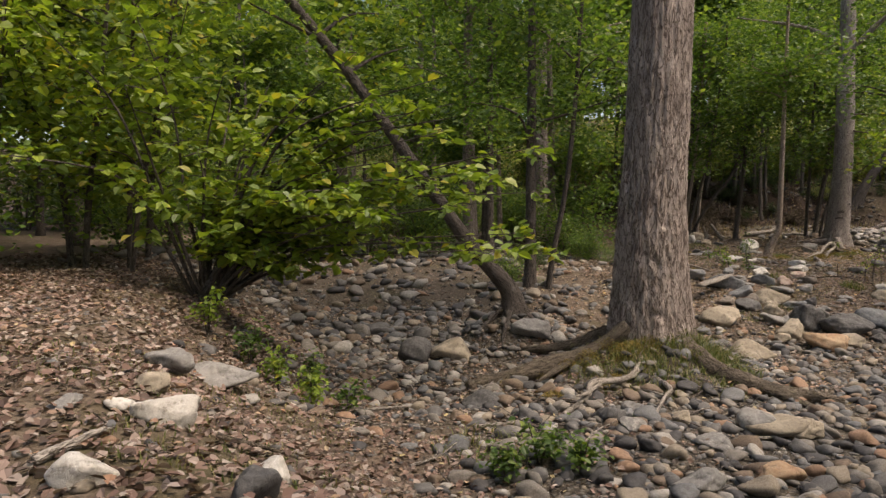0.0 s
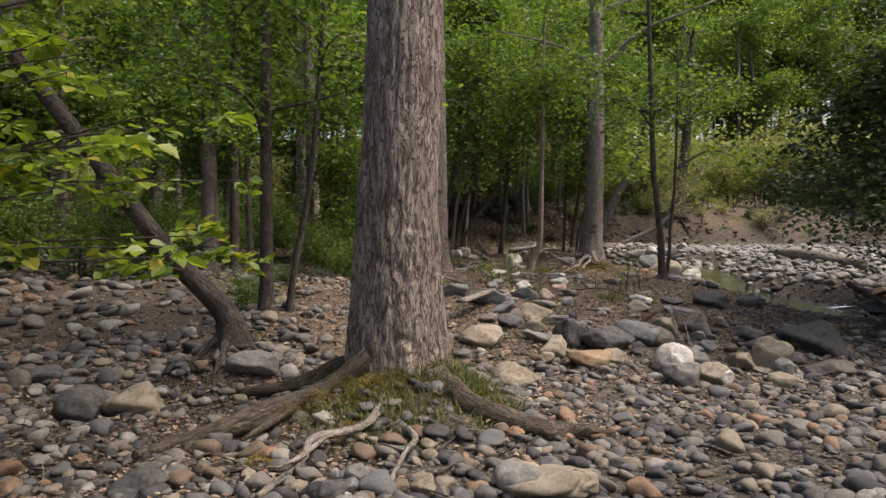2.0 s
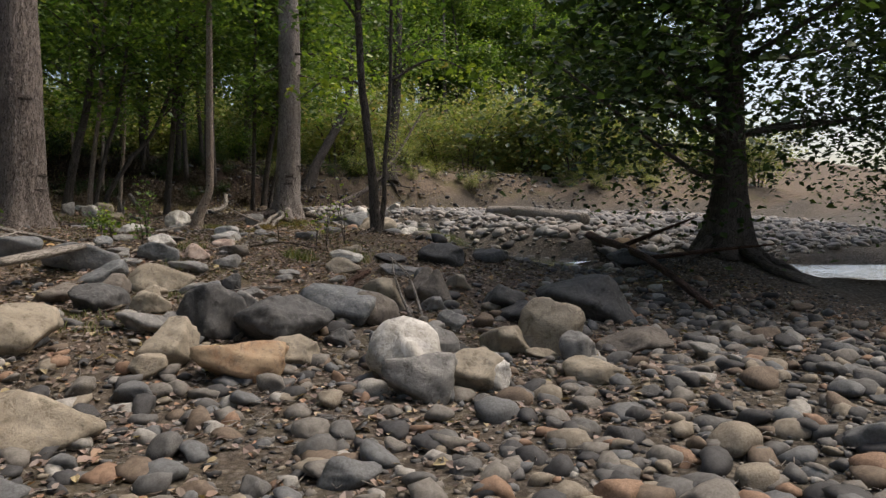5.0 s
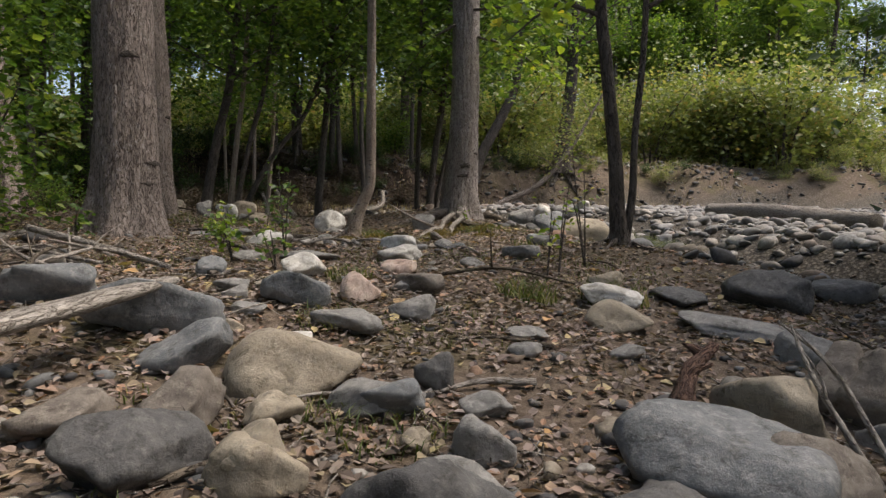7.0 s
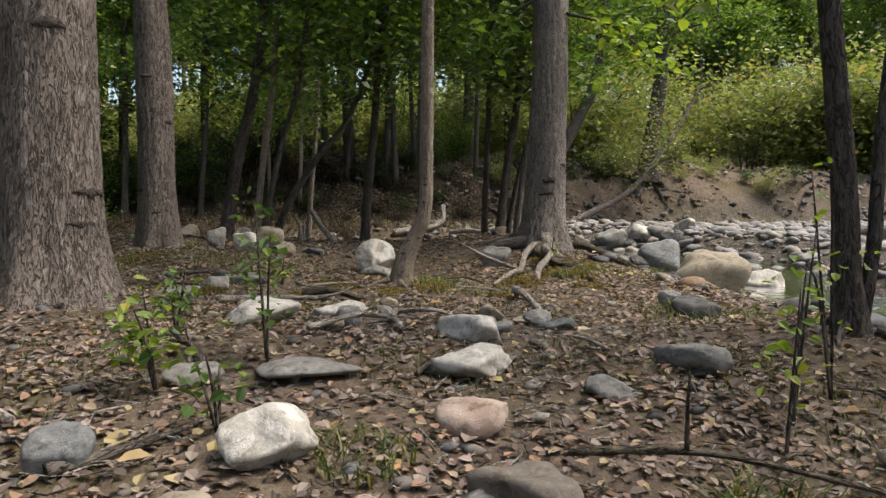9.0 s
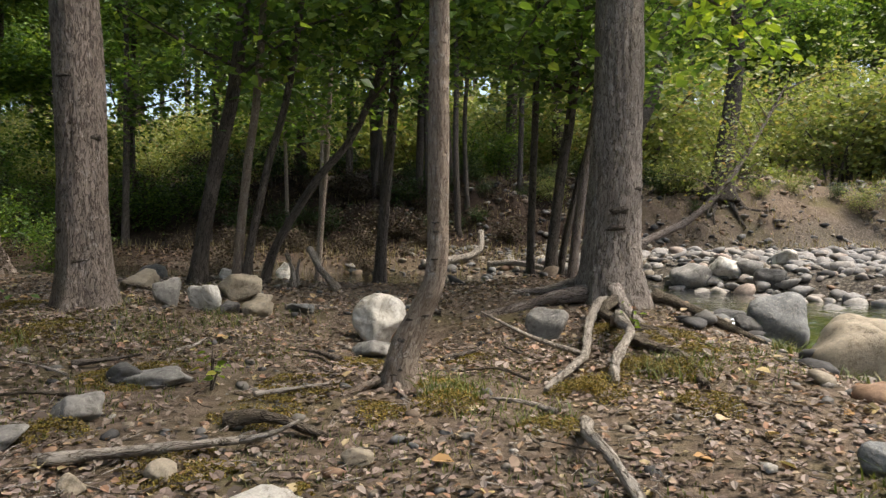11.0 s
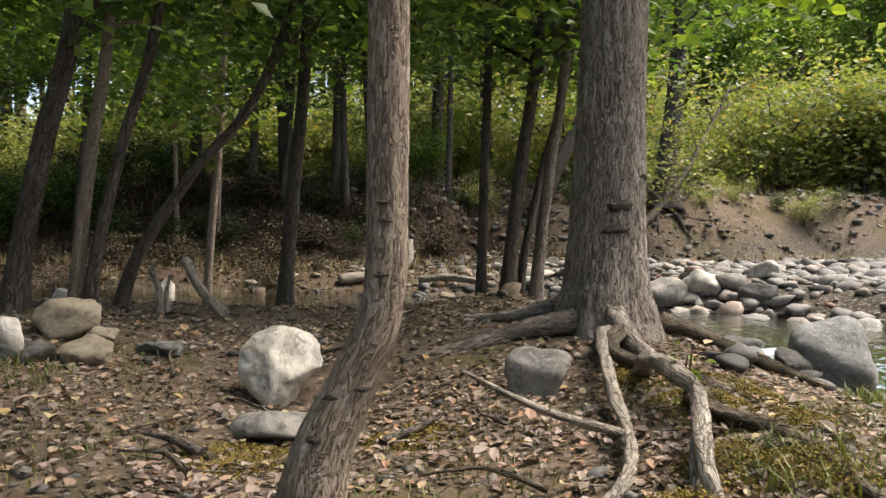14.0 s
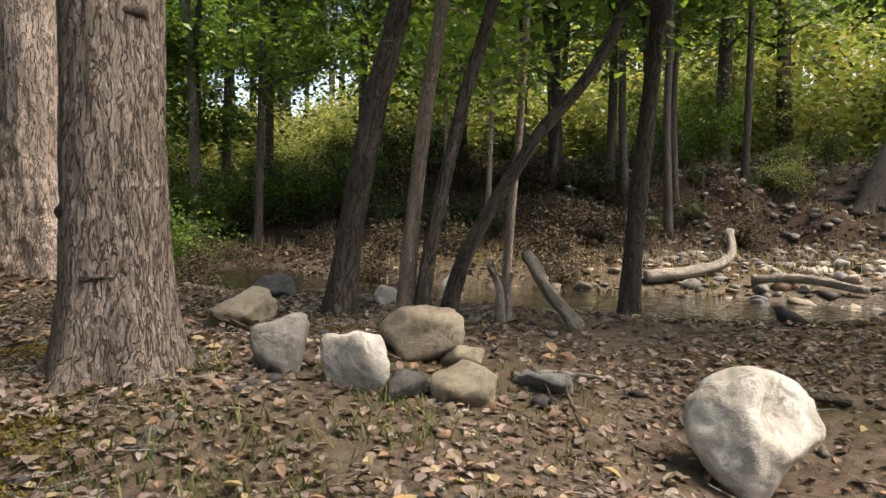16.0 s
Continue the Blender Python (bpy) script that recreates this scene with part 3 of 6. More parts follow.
def tree(name, at, pts, radii, bark, label, leaf=LEAF_WOOD, limbs=6, limb_len=2.2, limb_from=0.55, leaf_n=2600, leaf_size=0.13, spread=0.45, seed=1, segs=24, rings=60, ridge=0.0,
         flare_amount=0.5, roots=0, fine=False, group="", rise=0.7, sunk=0.15, twigs=5, knots=0):
    rng = np.random.default_rng(seed)
    base = (at[0], at[1], ground_at(*at) - sunk) if len(at) == 2 else (at[0], at[1], at[2] - sunk)
    ob = thing(name, base, label, "tree", group)
    pts = [np.array([0.0, 0.0, 0.0])] + [np.array(p, float) + np.array([0, 0, sunk]) for p in pts]
    shp = flare(radii[0], flare_amount, 5, seed)
    if ridge:
        shp = both(shp, furrows(ridge, 9 if radii[0] > 0.25 else 6, seed))
    part("trunk", tube(pts, radii, segs, rings, 0.05, seed, shp), bark, ob)
    if knots:
        c, rr = curve_points(pts, 60), np.interp(np.linspace(0, 1, 60), np.linspace(0, 1, len(radii)), radii)
        for _ in range(knots):
            i, a = rng.integers(6, 38), rng.uniform(3.4, 6.0)
            d = np.array([math.cos(a), math.sin(a), 0.12])
            p, e = c[i] + d * rr[i] * 0.9, rr[i]
            v, f, g = tube([p, p + d * e * 0.1, p + d * e * 0.17], [e * 0.36, e * 0.28, e * 0.1], 12, 6, 0.35, int(seed + i))
            v[:, 2] = p[2] + (v[:, 2] - p[2]) * rng.uniform(0.3, 0.55)
            part("knot", (v, f, g), BARK_DARK, ob, "dark branch scar")
    for k in range(roots):
        a = k * 2 * np.pi / roots + rng.uniform(-0.4, 0.4)
        L = radii[0] * rng.uniform(2.2, 4.2)
        line = []
        for u, lift in ((0.25, 0.3), (0.55, 0.1), (0.8, 0.03), (1.0, -0.06)):
            x, y = math.cos(a + 0.3 * u) * L * u, math.sin(a + 0.3 * u) * L * u
            line.append((x, y, ground_at(base[0] + x, base[1] + y) - base[2] + lift * radii[0] * 1.4))
        part("root", tube(line, [radii[0] * 0.25, radii[0] * 0.17, radii[0] * 0.1, radii[0] * 0.04], 10, 16, 0.2, seed + k), bark, ob)
    ends = []
    for k, line in enumerate(limbs_from(rng, pts, limb_from, 0.97, limbs, limb_len, rise, radii[-1])):
        r = radii[-1] * 0.55 + 0.012
        part("limb", tube(line, [r, r * 0.6, r * 0.2], 6, 9, 0.1, seed + k), bark, ob)
        c = curve_points(line, 12)
        for p in c[4:]:
            for _ in range(twigs):
                ends.append(p + rng.normal(0, 0.3 * limb_len / 2.2, 3))
    if leaf_n and ends:
        part("crown", leaves(rng, crown_points(rng, np.array(ends), leaf_n, spread), leaf_size, 0.6, fine), leaf, ob, smooth_faces=False)
    return ob


# large furrowed tree between the dry channels
big = tree("cottonwood_tree", (2.92, 9.45), [(0.0, 0, 0.5), (0.0, 0, 1.6), (0.06, 0, 4.0), (0.12, 0.05, 9.0), (0.2, 0.1, 14.0)], [0.56, 0.5, 0.45, 0.41, 0.33, 0.18], BARK_BIG,
           "large cottonwood with deeply furrowed grey-brown bark and mossy roots", limbs=9, limb_len=3.8, limb_from=0.5, leaf_n=5000, seed=3, segs=140, rings=230, ridge=0.085, flare_amount=0.2, sunk=0.35)
tree("cottonwood_tree", (6.12, 18.35), [(0.02, 0, 0.5), (0.04, 0, 2.0), (0.0, 0, 5.0), (0.0, 0, 11.0)], [0.42, 0.35, 0.31, 0.28, 0.18], BARK_GREY, "straight cottonwood trunk with grey-brown fissured bark",
     limbs=10, limb_len=3.2, limb_from=0.55, leaf_n=3000, seed=4, segs=90, rings=150, ridge=0.06, flare_amount=0.42, knots=4)
tree("cottonwood_tree", (7.04, 22.52), [(0, 0, 0.5), (-0.02, 0, 2.0), (-0.08, 0, 5.0), (-0.1, 0, 11.0)], [0.29, 0.245, 0.225, 0.2, 0.13], BARK_GREY, "straight cottonwood trunk with pinkish-grey bark beside stones",
     limbs=10, limb_len=3.2, limb_from=0.5, leaf_n=3000, seed=5, segs=90, rings=150, ridge=0.06, flare_amount=0.42, knots=4)
creekside = tree("cottonwood_tree", (12.5, 21.42), [(0.0, 0, 0.5), (0.05, 0, 1.6), (0.1, 0, 4.0), (0.1, 0.1, 11.0)], [0.4, 0.32, 0.285, 0.26, 0.16], BARK_CREEK, "creekside cottonwood with scarred grey bark and bare roots",
     limbs=10, limb_len=3.4, limb_from=0.5, leaf_n=3000, seed=6, segs=90, rings=150, ridge=0.065, flare_amount=0.3, roots=3, knots=6)
tree("cottonwood_tree", (4.3, 28.9), [(0, 0, 1.0), (-0.05, 0, 3.0), (-0.15, 0, 11.0)], [0.6, 0.5, 0.42, 0.25], BARK_BIG, "broad pale trunk standing on the dry gravel bar", limbs=9, limb_len=3.4, limb_from=0.5,
     leaf_n=5000, seed=7, segs=90, rings=110, ridge=0.11)
# crooked young tree in the clearing
tree("young_tree", (9.28, 19.36), [(0.06, -0.02, 0.22), (0.17, -0.06, 0.5), (0.27, -0.1, 0.8), (0.29, -0.1, 1.4), (0.3, -0.12, 3.0), (0.36, -0.1, 7.0)], [0.13, 0.105, 0.085, 0.077, 0.072, 0.066, 0.04],
     BARK_PALE, "crooked young tree with flaking brown and pale bark", limbs=8, limb_len=1.6, limb_from=0.6, leaf_n=3000, leaf_size=0.14, seed=8, segs=40, rings=110, ridge=0.06, roots=4, knots=10)
# twin stems by the creek
twin = tree("twin_stemmed_tree", (10.78, 15.32), [(-0.04, 0.02, 0.3), (-0.07, 0.04, 0.9), (-0.18, 0.09, 2.0), (-0.25, 0.13, 2.9), (-0.4, 0.2, 7.0)], [0.125, 0.09, 0.074, 0.068, 0.06, 0.04],
            BARK_DARK, "slender two-stemmed dark tree beside the creek", limbs=7, limb_len=1.6, limb_from=0.5, leaf_n=1800, seed=9, segs=20, rings=50, roots=4)
part("second_stem", tube([(0.05, 0, 0.15), (0.1, -0.05, 0.7), (0.12, -0.06, 1.4), (0.2, -0.1, 2.6), (0.22, -0.12, 5.5)], [0.055, 0.042, 0.038, 0.034, 0.02], 12, 40, 0.08, 4), BARK_DARK, twin)
# leaning tree over the side channel
lean = tree("leaning_tree", (1.17, 11.0), [(-0.1, 0, 0.35), (-0.75, -0.05, 1.1), (-1.45, -0.1, 2.1), (-3.05, -0.2, 4.3), (-5.0, -0.3, 6.5)], [0.22, 0.15, 0.12, 0.1, 0.085, 0.05], BARK_DARK,
            "dark tree leaning low over the stones from a root ball", LEAF_FRESH, limbs=6, limb_len=1.8, limb_from=0.5, leaf_n=1200, leaf_size=0.14, seed=10, segs=22, rings=60, roots=6)
for x, y, dx, r, sd in ((1.72, 13.3, 0.0, 0.11, 1), (2.05, 13.2, 0.45, 0.055, 2), (0.8, 19.8, -0.05, 0.22, 3), (1.35, 19.6, 0.0, 0.12, 4), (-4.6, 30.0, 0.1, 0.34, 5), (-1.2, 27.0, 0.2, 0.25, 6)):
    tree("forest_tree", (x, y), [(dx * 0.2, 0, 0.6), (dx, 0, 3.0), (dx * 1.8, 0.1, 9.0)], [r * 1.3, r, r * 0.85, r * 0.4], BARK_DARK if r < 0.2 else BARK_GREY, "slim woodland tree with shaded leaves",
         limbs=10, limb_len=2.0, limb_from=0.28, leaf_n=3600, seed=20 + sd, segs=16, rings=40, group="trees of the wood")
# leaning clump beside the back channel
for x, y, top, r, sd, bk in ((8.12, 24.15, (0.55, -0.1, 3.0), 0.115, 1, BARK_DARK), (8.6, 24.1, (0.34, 0, 3.0), 0.07, 2, BARK_PALE), (8.7, 24.0, (0.65, -0.1, 3.0), 0.062, 3, BARK_DARK), (8.95, 24.4, (1.6, 0, 2.75), 0.07, 4, BARK_DARK),
                             (10.72, 24.8, (0.26, 0, 3.0), 0.1, 5, BARK_DARK), (10.3, 27.5, (0.25, 0.1, 3.0), 0.07, 6, BARK_PALE), (12.72, 23.75, (0.1, 0, 3.0), 0.07, 7, BARK_DARK), (12.85, 23.4, (0.42, 0, 3.0), 0.095, 8, BARK_DARK),
                             (13.12, 23.25, (0.45, 0, 3.0), 0.08, 9, BARK_GREY), (13.05, 23.5, (0.85, 0.1, 3.0), 0.06, 10, BARK_DARK)):
    tx, ty, tz = top
    tree("alder_tree", (x, y), [(tx * 0.12, ty * 0.12, 0.5), (tx * 0.45, ty * 0.5, tz * 0.5), (tx, ty, tz), (tx * 1.9, ty, 7.5)], [r * 1.2, r * 0.85, r * 0.78, r * 0.7, r * 0.3], bk,
         "slender leaning stem of a streamside clump", limbs=12, limb_len=1.8, limb_from=0.33, leaf_n=2600, leaf_size=0.15, seed=40 + sd, segs=16, rings=44, group="stems of the streamside clumps", roots=3)
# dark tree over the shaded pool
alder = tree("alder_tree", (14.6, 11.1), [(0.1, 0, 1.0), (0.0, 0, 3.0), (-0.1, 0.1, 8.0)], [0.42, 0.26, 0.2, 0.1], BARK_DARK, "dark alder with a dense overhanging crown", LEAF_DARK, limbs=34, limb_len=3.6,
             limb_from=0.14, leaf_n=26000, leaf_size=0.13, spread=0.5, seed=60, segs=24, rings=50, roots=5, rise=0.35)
# mostly unseen neighbours, added to shade the dark tree and the pool
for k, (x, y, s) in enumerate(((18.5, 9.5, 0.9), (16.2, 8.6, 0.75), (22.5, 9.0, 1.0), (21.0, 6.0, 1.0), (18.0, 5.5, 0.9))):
    tree("alder_tree", (x, y), [(0.1, 0, 1.0), (0.3, 0, 3.5), (0.2, 0.1, 7.5)], [0.16, 0.12, 0.1, 0.05], BARK_DARK, "added alder beside the pool, placed to cast shade", LEAF_DARK, limbs=14, limb_len=2.4, limb_from=0.15, leaf_n=6500, leaf_size=0.14,
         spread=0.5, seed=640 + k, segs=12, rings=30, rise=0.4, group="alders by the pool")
part("second_stem", tube([(0.2, 0.1, 0.1), (0.5, 0.2, 1.5), (0.9, 0.3, 4.5)], [0.2, 0.15, 0.08], 14, 30, 0.1, 2), BARK_DARK, alder)


def low_branch(owner, start, mid, tip, n, seed, leaf=LEAF_WOOD):
    """A leafy branch that hangs into the clearing."""
    rng = np.random.default_rng(seed)
    limb = part("low_branch", tube([start, mid, tip], [0.03, 0.018, 0.005], 7, 16, 0.1, seed), BARK_DARK, owner)
    c = curve_points([start, mid, tip], 14)[4:]
    pts = np.concatenate([p + rng.normal(0, 0.2, (4, 3)) * np.array([1, 1, 0.5]) for p in c])
    part("foliage", leaves(rng, crown_points(rng, pts, n, 0.12), 0.16, 0.5, True), leaf, limb, smooth_faces=False)


low_branch(creekside, (0.2, -0.2, 3.7), (0.9, -0.5, 3.5), (1.6, -0.6, 3.0), 130, 1, LEAF_FRESH)
low_branch(creekside, (-0.2, -0.1, 3.9), (-0.6, 0.3, 3.6), (-1.0, 0.5, 3.0), 90, 2)
low_branch(creekside, (0.1, -0.2, 4.2), (0.5, -1.4, 4.0), (0.8, -2.4, 3.45), 110, 3, LEAF_FRESH)
low_branch(twin, (0.2, -0.1, 2.7), (0.9, -0.5, 3.1), (1.7, -1.0, 2.7), 90, 4, LEAF_FRESH)
low_branch(twin, (-0.2, 0.1, 2.6), (-0.7, 0.3, 2.7), (-1.2, 0.5, 2.3), 60, 5, LEAF_FRESH)
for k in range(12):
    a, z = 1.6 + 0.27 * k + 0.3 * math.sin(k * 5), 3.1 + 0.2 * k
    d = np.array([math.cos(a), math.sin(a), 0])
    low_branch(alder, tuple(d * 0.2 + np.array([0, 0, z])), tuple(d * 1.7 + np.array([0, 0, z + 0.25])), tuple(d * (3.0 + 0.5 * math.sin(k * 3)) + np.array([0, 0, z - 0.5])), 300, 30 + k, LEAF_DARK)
# trees on the top of the cut bank
tree("bank_tree", (22.4, 30.2), [(0.1, 0, 1.0), (0.5, 0, 3.5), (0.8, 0, 9.0)], [0.42, 0.26, 0.22, 0.1], BARK_DARK, "dark tree gripping the edge of the cut bank with bare roots", limbs=14, limb_len=2.4, limb_from=0.35,
     leaf_n=4500, seed=70, roots=8, segs=20)
tree("bank_tree", (19.0, 31.3), [(0.4, 0, 1.0), (1.5, 0, 2.8), (2.1, 0, 4.2), (2.6, 0, 8.0)], [0.3, 0.2, 0.18, 0.16, 0.08], BARK_DARK, "leaning tree on the slope of the cut bank", limbs=12, limb_len=2.2, limb_from=0.4,
     leaf_n=3500, seed=71, roots=4, segs=20)
tree("bank_tree", (18.0, 28.9), [(0.9, 0, 0.25), (2.4, 0, 0.9), (3.8, 0, 2.2), (5.4, 0, 4.4)], [0.12, 0.1, 0.085, 0.07, 0.03], BARK_GREY, "thin fallen stem curving up from the water's edge", LEAF_MEADOW, limbs=10, limb_len=1.5,
     limb_from=0.45, leaf_n=1500, leaf_size=0.11, seed=72, segs=14)


for k, (x, y, r, dx) in enumerate(((18.4, 35.6, 0.2, 0.1), (20.3, 35.6, 0.21, -0.1), (11.5, 33.4, 0.06, 0.1), (10.7, 33.9, 0.055, -0.05), (13.2, 34.2, 0.07, 0.35), (8.6, 33.6, 0.08, 0.25), (6.6, 34.2, 0.09, 0.1), (15.6, 34.0, 0.08, -0.2))):
    tree("bank_tree", (x, y), [(dx * 0.3, 0, 1.0), (dx, 0, 3.5), (dx * 1.6, 0, 8.5)], [r * 1.3, r, r * 0.85, r * 0.4], (BARK_DARK, BARK_PALE)[r < 0.065], "slim trunk standing on the wooded bank", limbs=14, limb_len=2.2, limb_from=0.32,
         leaf_n=3200, leaf_size=0.17, seed=730 + k, segs=14, rings=30, group="trees of the bank")


# ---- woodland behind ----
def wood_tree(seed, h, r, bark, leaf, lo, n, size, limb_len, spread):
    return tree("forest_tree", (0, -400 - seed * 10, 0), [(0.1, 0, h * 0.3), (0.25 * math.sin(seed), 0.2, h * 0.6), (0.4 * math.sin(seed * 2), 0.3, h)], [r * 1.2, r, r * 0.8, r * 0.3], bark,
                "slim woodland tree with shaded leaves", leaf, limbs=6, limb_len=limb_len, limb_from=lo, leaf_n=n, leaf_size=size, spread=spread, seed=100 + seed, segs=10, rings=24, group="trees of the wood")


WOODS = [wood_tree(k, 9 + k, 0.09 + 0.02 * k, (BARK_DARK, BARK_GREY)[k % 2], LEAF_WOOD, 0.16 + 0.03 * k, 5600, 0.2, 2.4, 0.5) for k in range(5)]

SHADE = [wood_tree(6 + k, 9.5, 0.075 + 0.02 * k, BARK_DARK, LEAF_WOOD, 0.52, 5600, 0.2, 2.7, 0.5) for k in range(3)]


def bush(seed, h, n, leaf, label, size, stems=4, bark=BARK_DARK, spread=0.28, fine=False, name="bush", group="bushes of the wood"):
    rng = np.random.default_rng(seed)
    ob = thing(name, (0, -500 - seed, 0), label, "bush", group)
    ends = []
    for k in range(stems):
        a = k * 2.4 + rng.uniform(-0.5, 0.5)
        L = h * rng.uniform(0.6, 1.05)
        out = L * rng.uniform(0.25, 0.75)
        line = [(0.08 * math.cos(a), 0.08 * math.sin(a), -0.1), (out * 0.3 * math.cos(a), out * 0.3 * math.sin(a), L * 0.5), (out * math.cos(a), out * math.sin(a), L)]
        part("stem", tube(line, [0.024 * h / 2, 0.017 * h / 2, 0.005], 6, 10, 0.1, seed + k), bark, ob)
        for p in curve_points(line, 14)[4:]:
            for _ in range(3):
                ends.append(p + rng.normal(0, 0.16 * h, 3) * np.array([1, 1, 0.6]))
    part("foliage", leaves(rng, crown_points(rng, np.array(ends), n, spread * h * 0.35), size, 0.6, fine), leaf, ob, smooth_faces=False)
    return ob


BUSHES = [bush(k, 2.6, 2200, (LEAF_WOOD, LEAF_WOOD, LEAF_MEADOW, LEAF_MEADOW)[k], ("green woodland bush with slender stems", "leafy understorey bush with slender stems", "bright yellow-green bush on the open bank",
                                                                                "sunlit yellow-green willow bush")[k], 0.12) for k in range(4)]

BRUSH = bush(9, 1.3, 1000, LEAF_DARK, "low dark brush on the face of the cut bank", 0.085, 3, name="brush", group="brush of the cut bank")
DRY_BRUSH = bush(10, 1.1, 1000, DEAD, "dead brown brush and bracken on the cut bank", 0.075, 3, name="brush", group="brush of the cut bank")


def place_copy(proto, x, y, s, turn, dz=0.0):
    return copy_thing(proto, Matrix.Translation((x, y, ground_at(x, y) - 0.1 + dz)) @ Matrix.Rotation(turn, 4, "Z") @ Matrix.Scale(s, 4))


rng = np.random.default_rng(77)


def toe_line(x):
    return float(np.interp(x, [-60, -10, 3, 8, 12, 15, 19, 22, 30, 45, 90], [54, 44, 37, 34, 32.2, 31.2, 29.8, 28.2, 25, 20, 10]))


# far woods on the bank and up the valley
for k in range(105):
    x = rng.uniform(-22, 48)
    y = toe_line(x) + (rng.uniform(9, 36) if x < 3 else rng.uniform(17, 42))
    place_copy(WOODS[k % 5], x, y, rng.uniform(0.75, 1.25), rng.uniform(0, 6.28))
# wood beside the dry channel and behind the first trees
for k in range(46):
    x, y = rng.uniform(-16, 5.2), rng.uniform(21, 37)
    if -3.2 < x - (y - 24) * -0.35 < 0.5 and y < 30 or math.hypot(x - 4.3, y - 28.9) < 1.6 or (x > 3.6 and y < 32):
        continue
    place_copy(WOODS[k % 5], x, y, rng.uniform(0.65, 1.05), rng.uniform(0, 6.28))
for k in range(26):
    x, y = rng.uniform(-17, -4.5), rng.uniform(7, 21)
    if x > -6.5 and y < 12:
        continue
    place_copy(WOODS[k % 5], x, y, rng.uniform(0.55, 0.95), rng.uniform(0, 6.28))
# close canopy along the foot and top of the bank
for k in range(18):
    x = rng.uniform(0, 18)
    place_copy(SHADE[k % 3], x, toe_line(x) + rng.uniform(0.5, 4.5), rng.uniform(0.85, 1.15), rng.uniform(0, 6.28))
# three unseen trees behind the start, added only to shade the first bank
for x, y, sc in ((5.6, -2.2, 1.0), (8.4, 1.0, 0.9), (2.6, -4.0, 1.0)):
    place_copy(SHADE[int(x) % 3], x, y, sc, x)
# understorey
for k in range(84):
    x = rng.uniform(-18, 19)
    b = rng.uniform(2.2, 14)
    if x > 3 and k % 3:
        b = rng.uniform(11, 18)
    y = toe_line(x) + b
    place_copy(BUSHES[k % 2 + (2 if b > 5 else 0)], x, y, rng.uniform(0.7, 1.5), rng.uniform(0, 6.28))
for k in range(74):
    x = rng.uniform(17, 48)
    y = toe_line(x) + rng.uniform(4.5, 22)
    place_copy(BUSHES[2 + k % 2], x, y, rng.uniform(0.8, 2.2), rng.uniform(0, 6.28))
for k in range(34):
    x, y = rng.uniform(-14, 4.5), rng.uniform(19, 34)
    if -3.0 < x < 2.2 and y < 24:
        continue
    place_copy(BUSHES[k % 2], x, y, rng.uniform(0.6, 1.2), rng.uniform(0, 6.28))
for k in range(20):
    x, y = rng.uniform(-12, -3.6), rng.uniform(5.5, 20)
    place_copy(BUSHES[k % 2], x, y, rng.uniform(0.6, 1.1), rng.uniform(0, 6.28))
for k in range(34):
    x = rng.uniform(-6, 20)
    place_copy(BUSHES[2 + k % 2], x, toe_line(x) + rng.uniform(10, 19), rng.uniform(0.9, 1.8), rng.uniform(0, 6.28))
# low bushes along the edge of the open bank
for k in range(44):
    x = rng.uniform(18, 38)
    place_copy((BUSHES[2], DRY_BRUSH, BRUSH, BUSHES[3])[k % 4], x, toe_line(x) + rng.uniform(1.6, 4.6), rng.uniform(0.2, 0.5), rng.uniform(0, 6.28))
# tall woods on the valley side
for k in range(150):
    x = rng.uniform(-60, 95) if k < 95 else rng.uniform(18, 75)
    y = toe_line(x) + rng.uniform(26, 75)
    place_copy(WOODS[k % 5], x, y, rng.uniform(1.3, 2.1), rng.uniform(0, 6.28))
# brush on the face of the cut bank
for k in range(150):
    x = rng.uniform(-9, 16.5)
    place_copy((BRUSH, DRY_BRUSH, DRY_BRUSH)[k % 3], x, toe_line(x) + rng.uniform(0.2, 3.6), rng.uniform(0.4, 1.1), rng.uniform(0, 6.28))
for k in range(26):
    x = rng.uniform(13.5, 24)
    place_copy(BRUSH, x, toe_line(x) + rng.uniform(2.2, 3.8), rng.uniform(0.3, 0.7), rng.uniform(0, 6.28))
for k in range(34):
    place_copy(DRY_BRUSH, rng.uniform(1.5, 13), rng.uniform(28.2, 33), rng.uniform(0.35, 0.8), rng.uniform(0, 6.28))
# low brush between the first trees and the wood
for k in range(26):
    x, y = rng.uniform(-2.5, 5.0), rng.uniform(19.5, 29)
    place_copy((BUSHES[0], DRY_BRUSH, BRUSH, BUSHES[1])[k % 4], x, y, rng.uniform(0.4, 0.8), rng.uniform(0, 6.28))
for k in range(16):
    x, y = rng.uniform(1.4, 4.4), rng.uniform(14.5, 20)
    place_copy((BRUSH, BUSHES[0], DRY_BRUSH)[k % 3], x, y, rng.uniform(0.25, 0.5), rng.uniform(0, 6.28))
# leafy thicket at the head of the clearing
for x, y, sc in ((4.6, 36.6, 0.9), (5.6, 35.8, 0.8), (7.2, 35.4, 0.75), (3.8, 33.0, 0.6), (5.4, 31.5, 0.55), (8.6, 34.8, 0.7)):
    place_copy(BUSHES[int(x * 10) % 2], x, y, sc, x * 3)
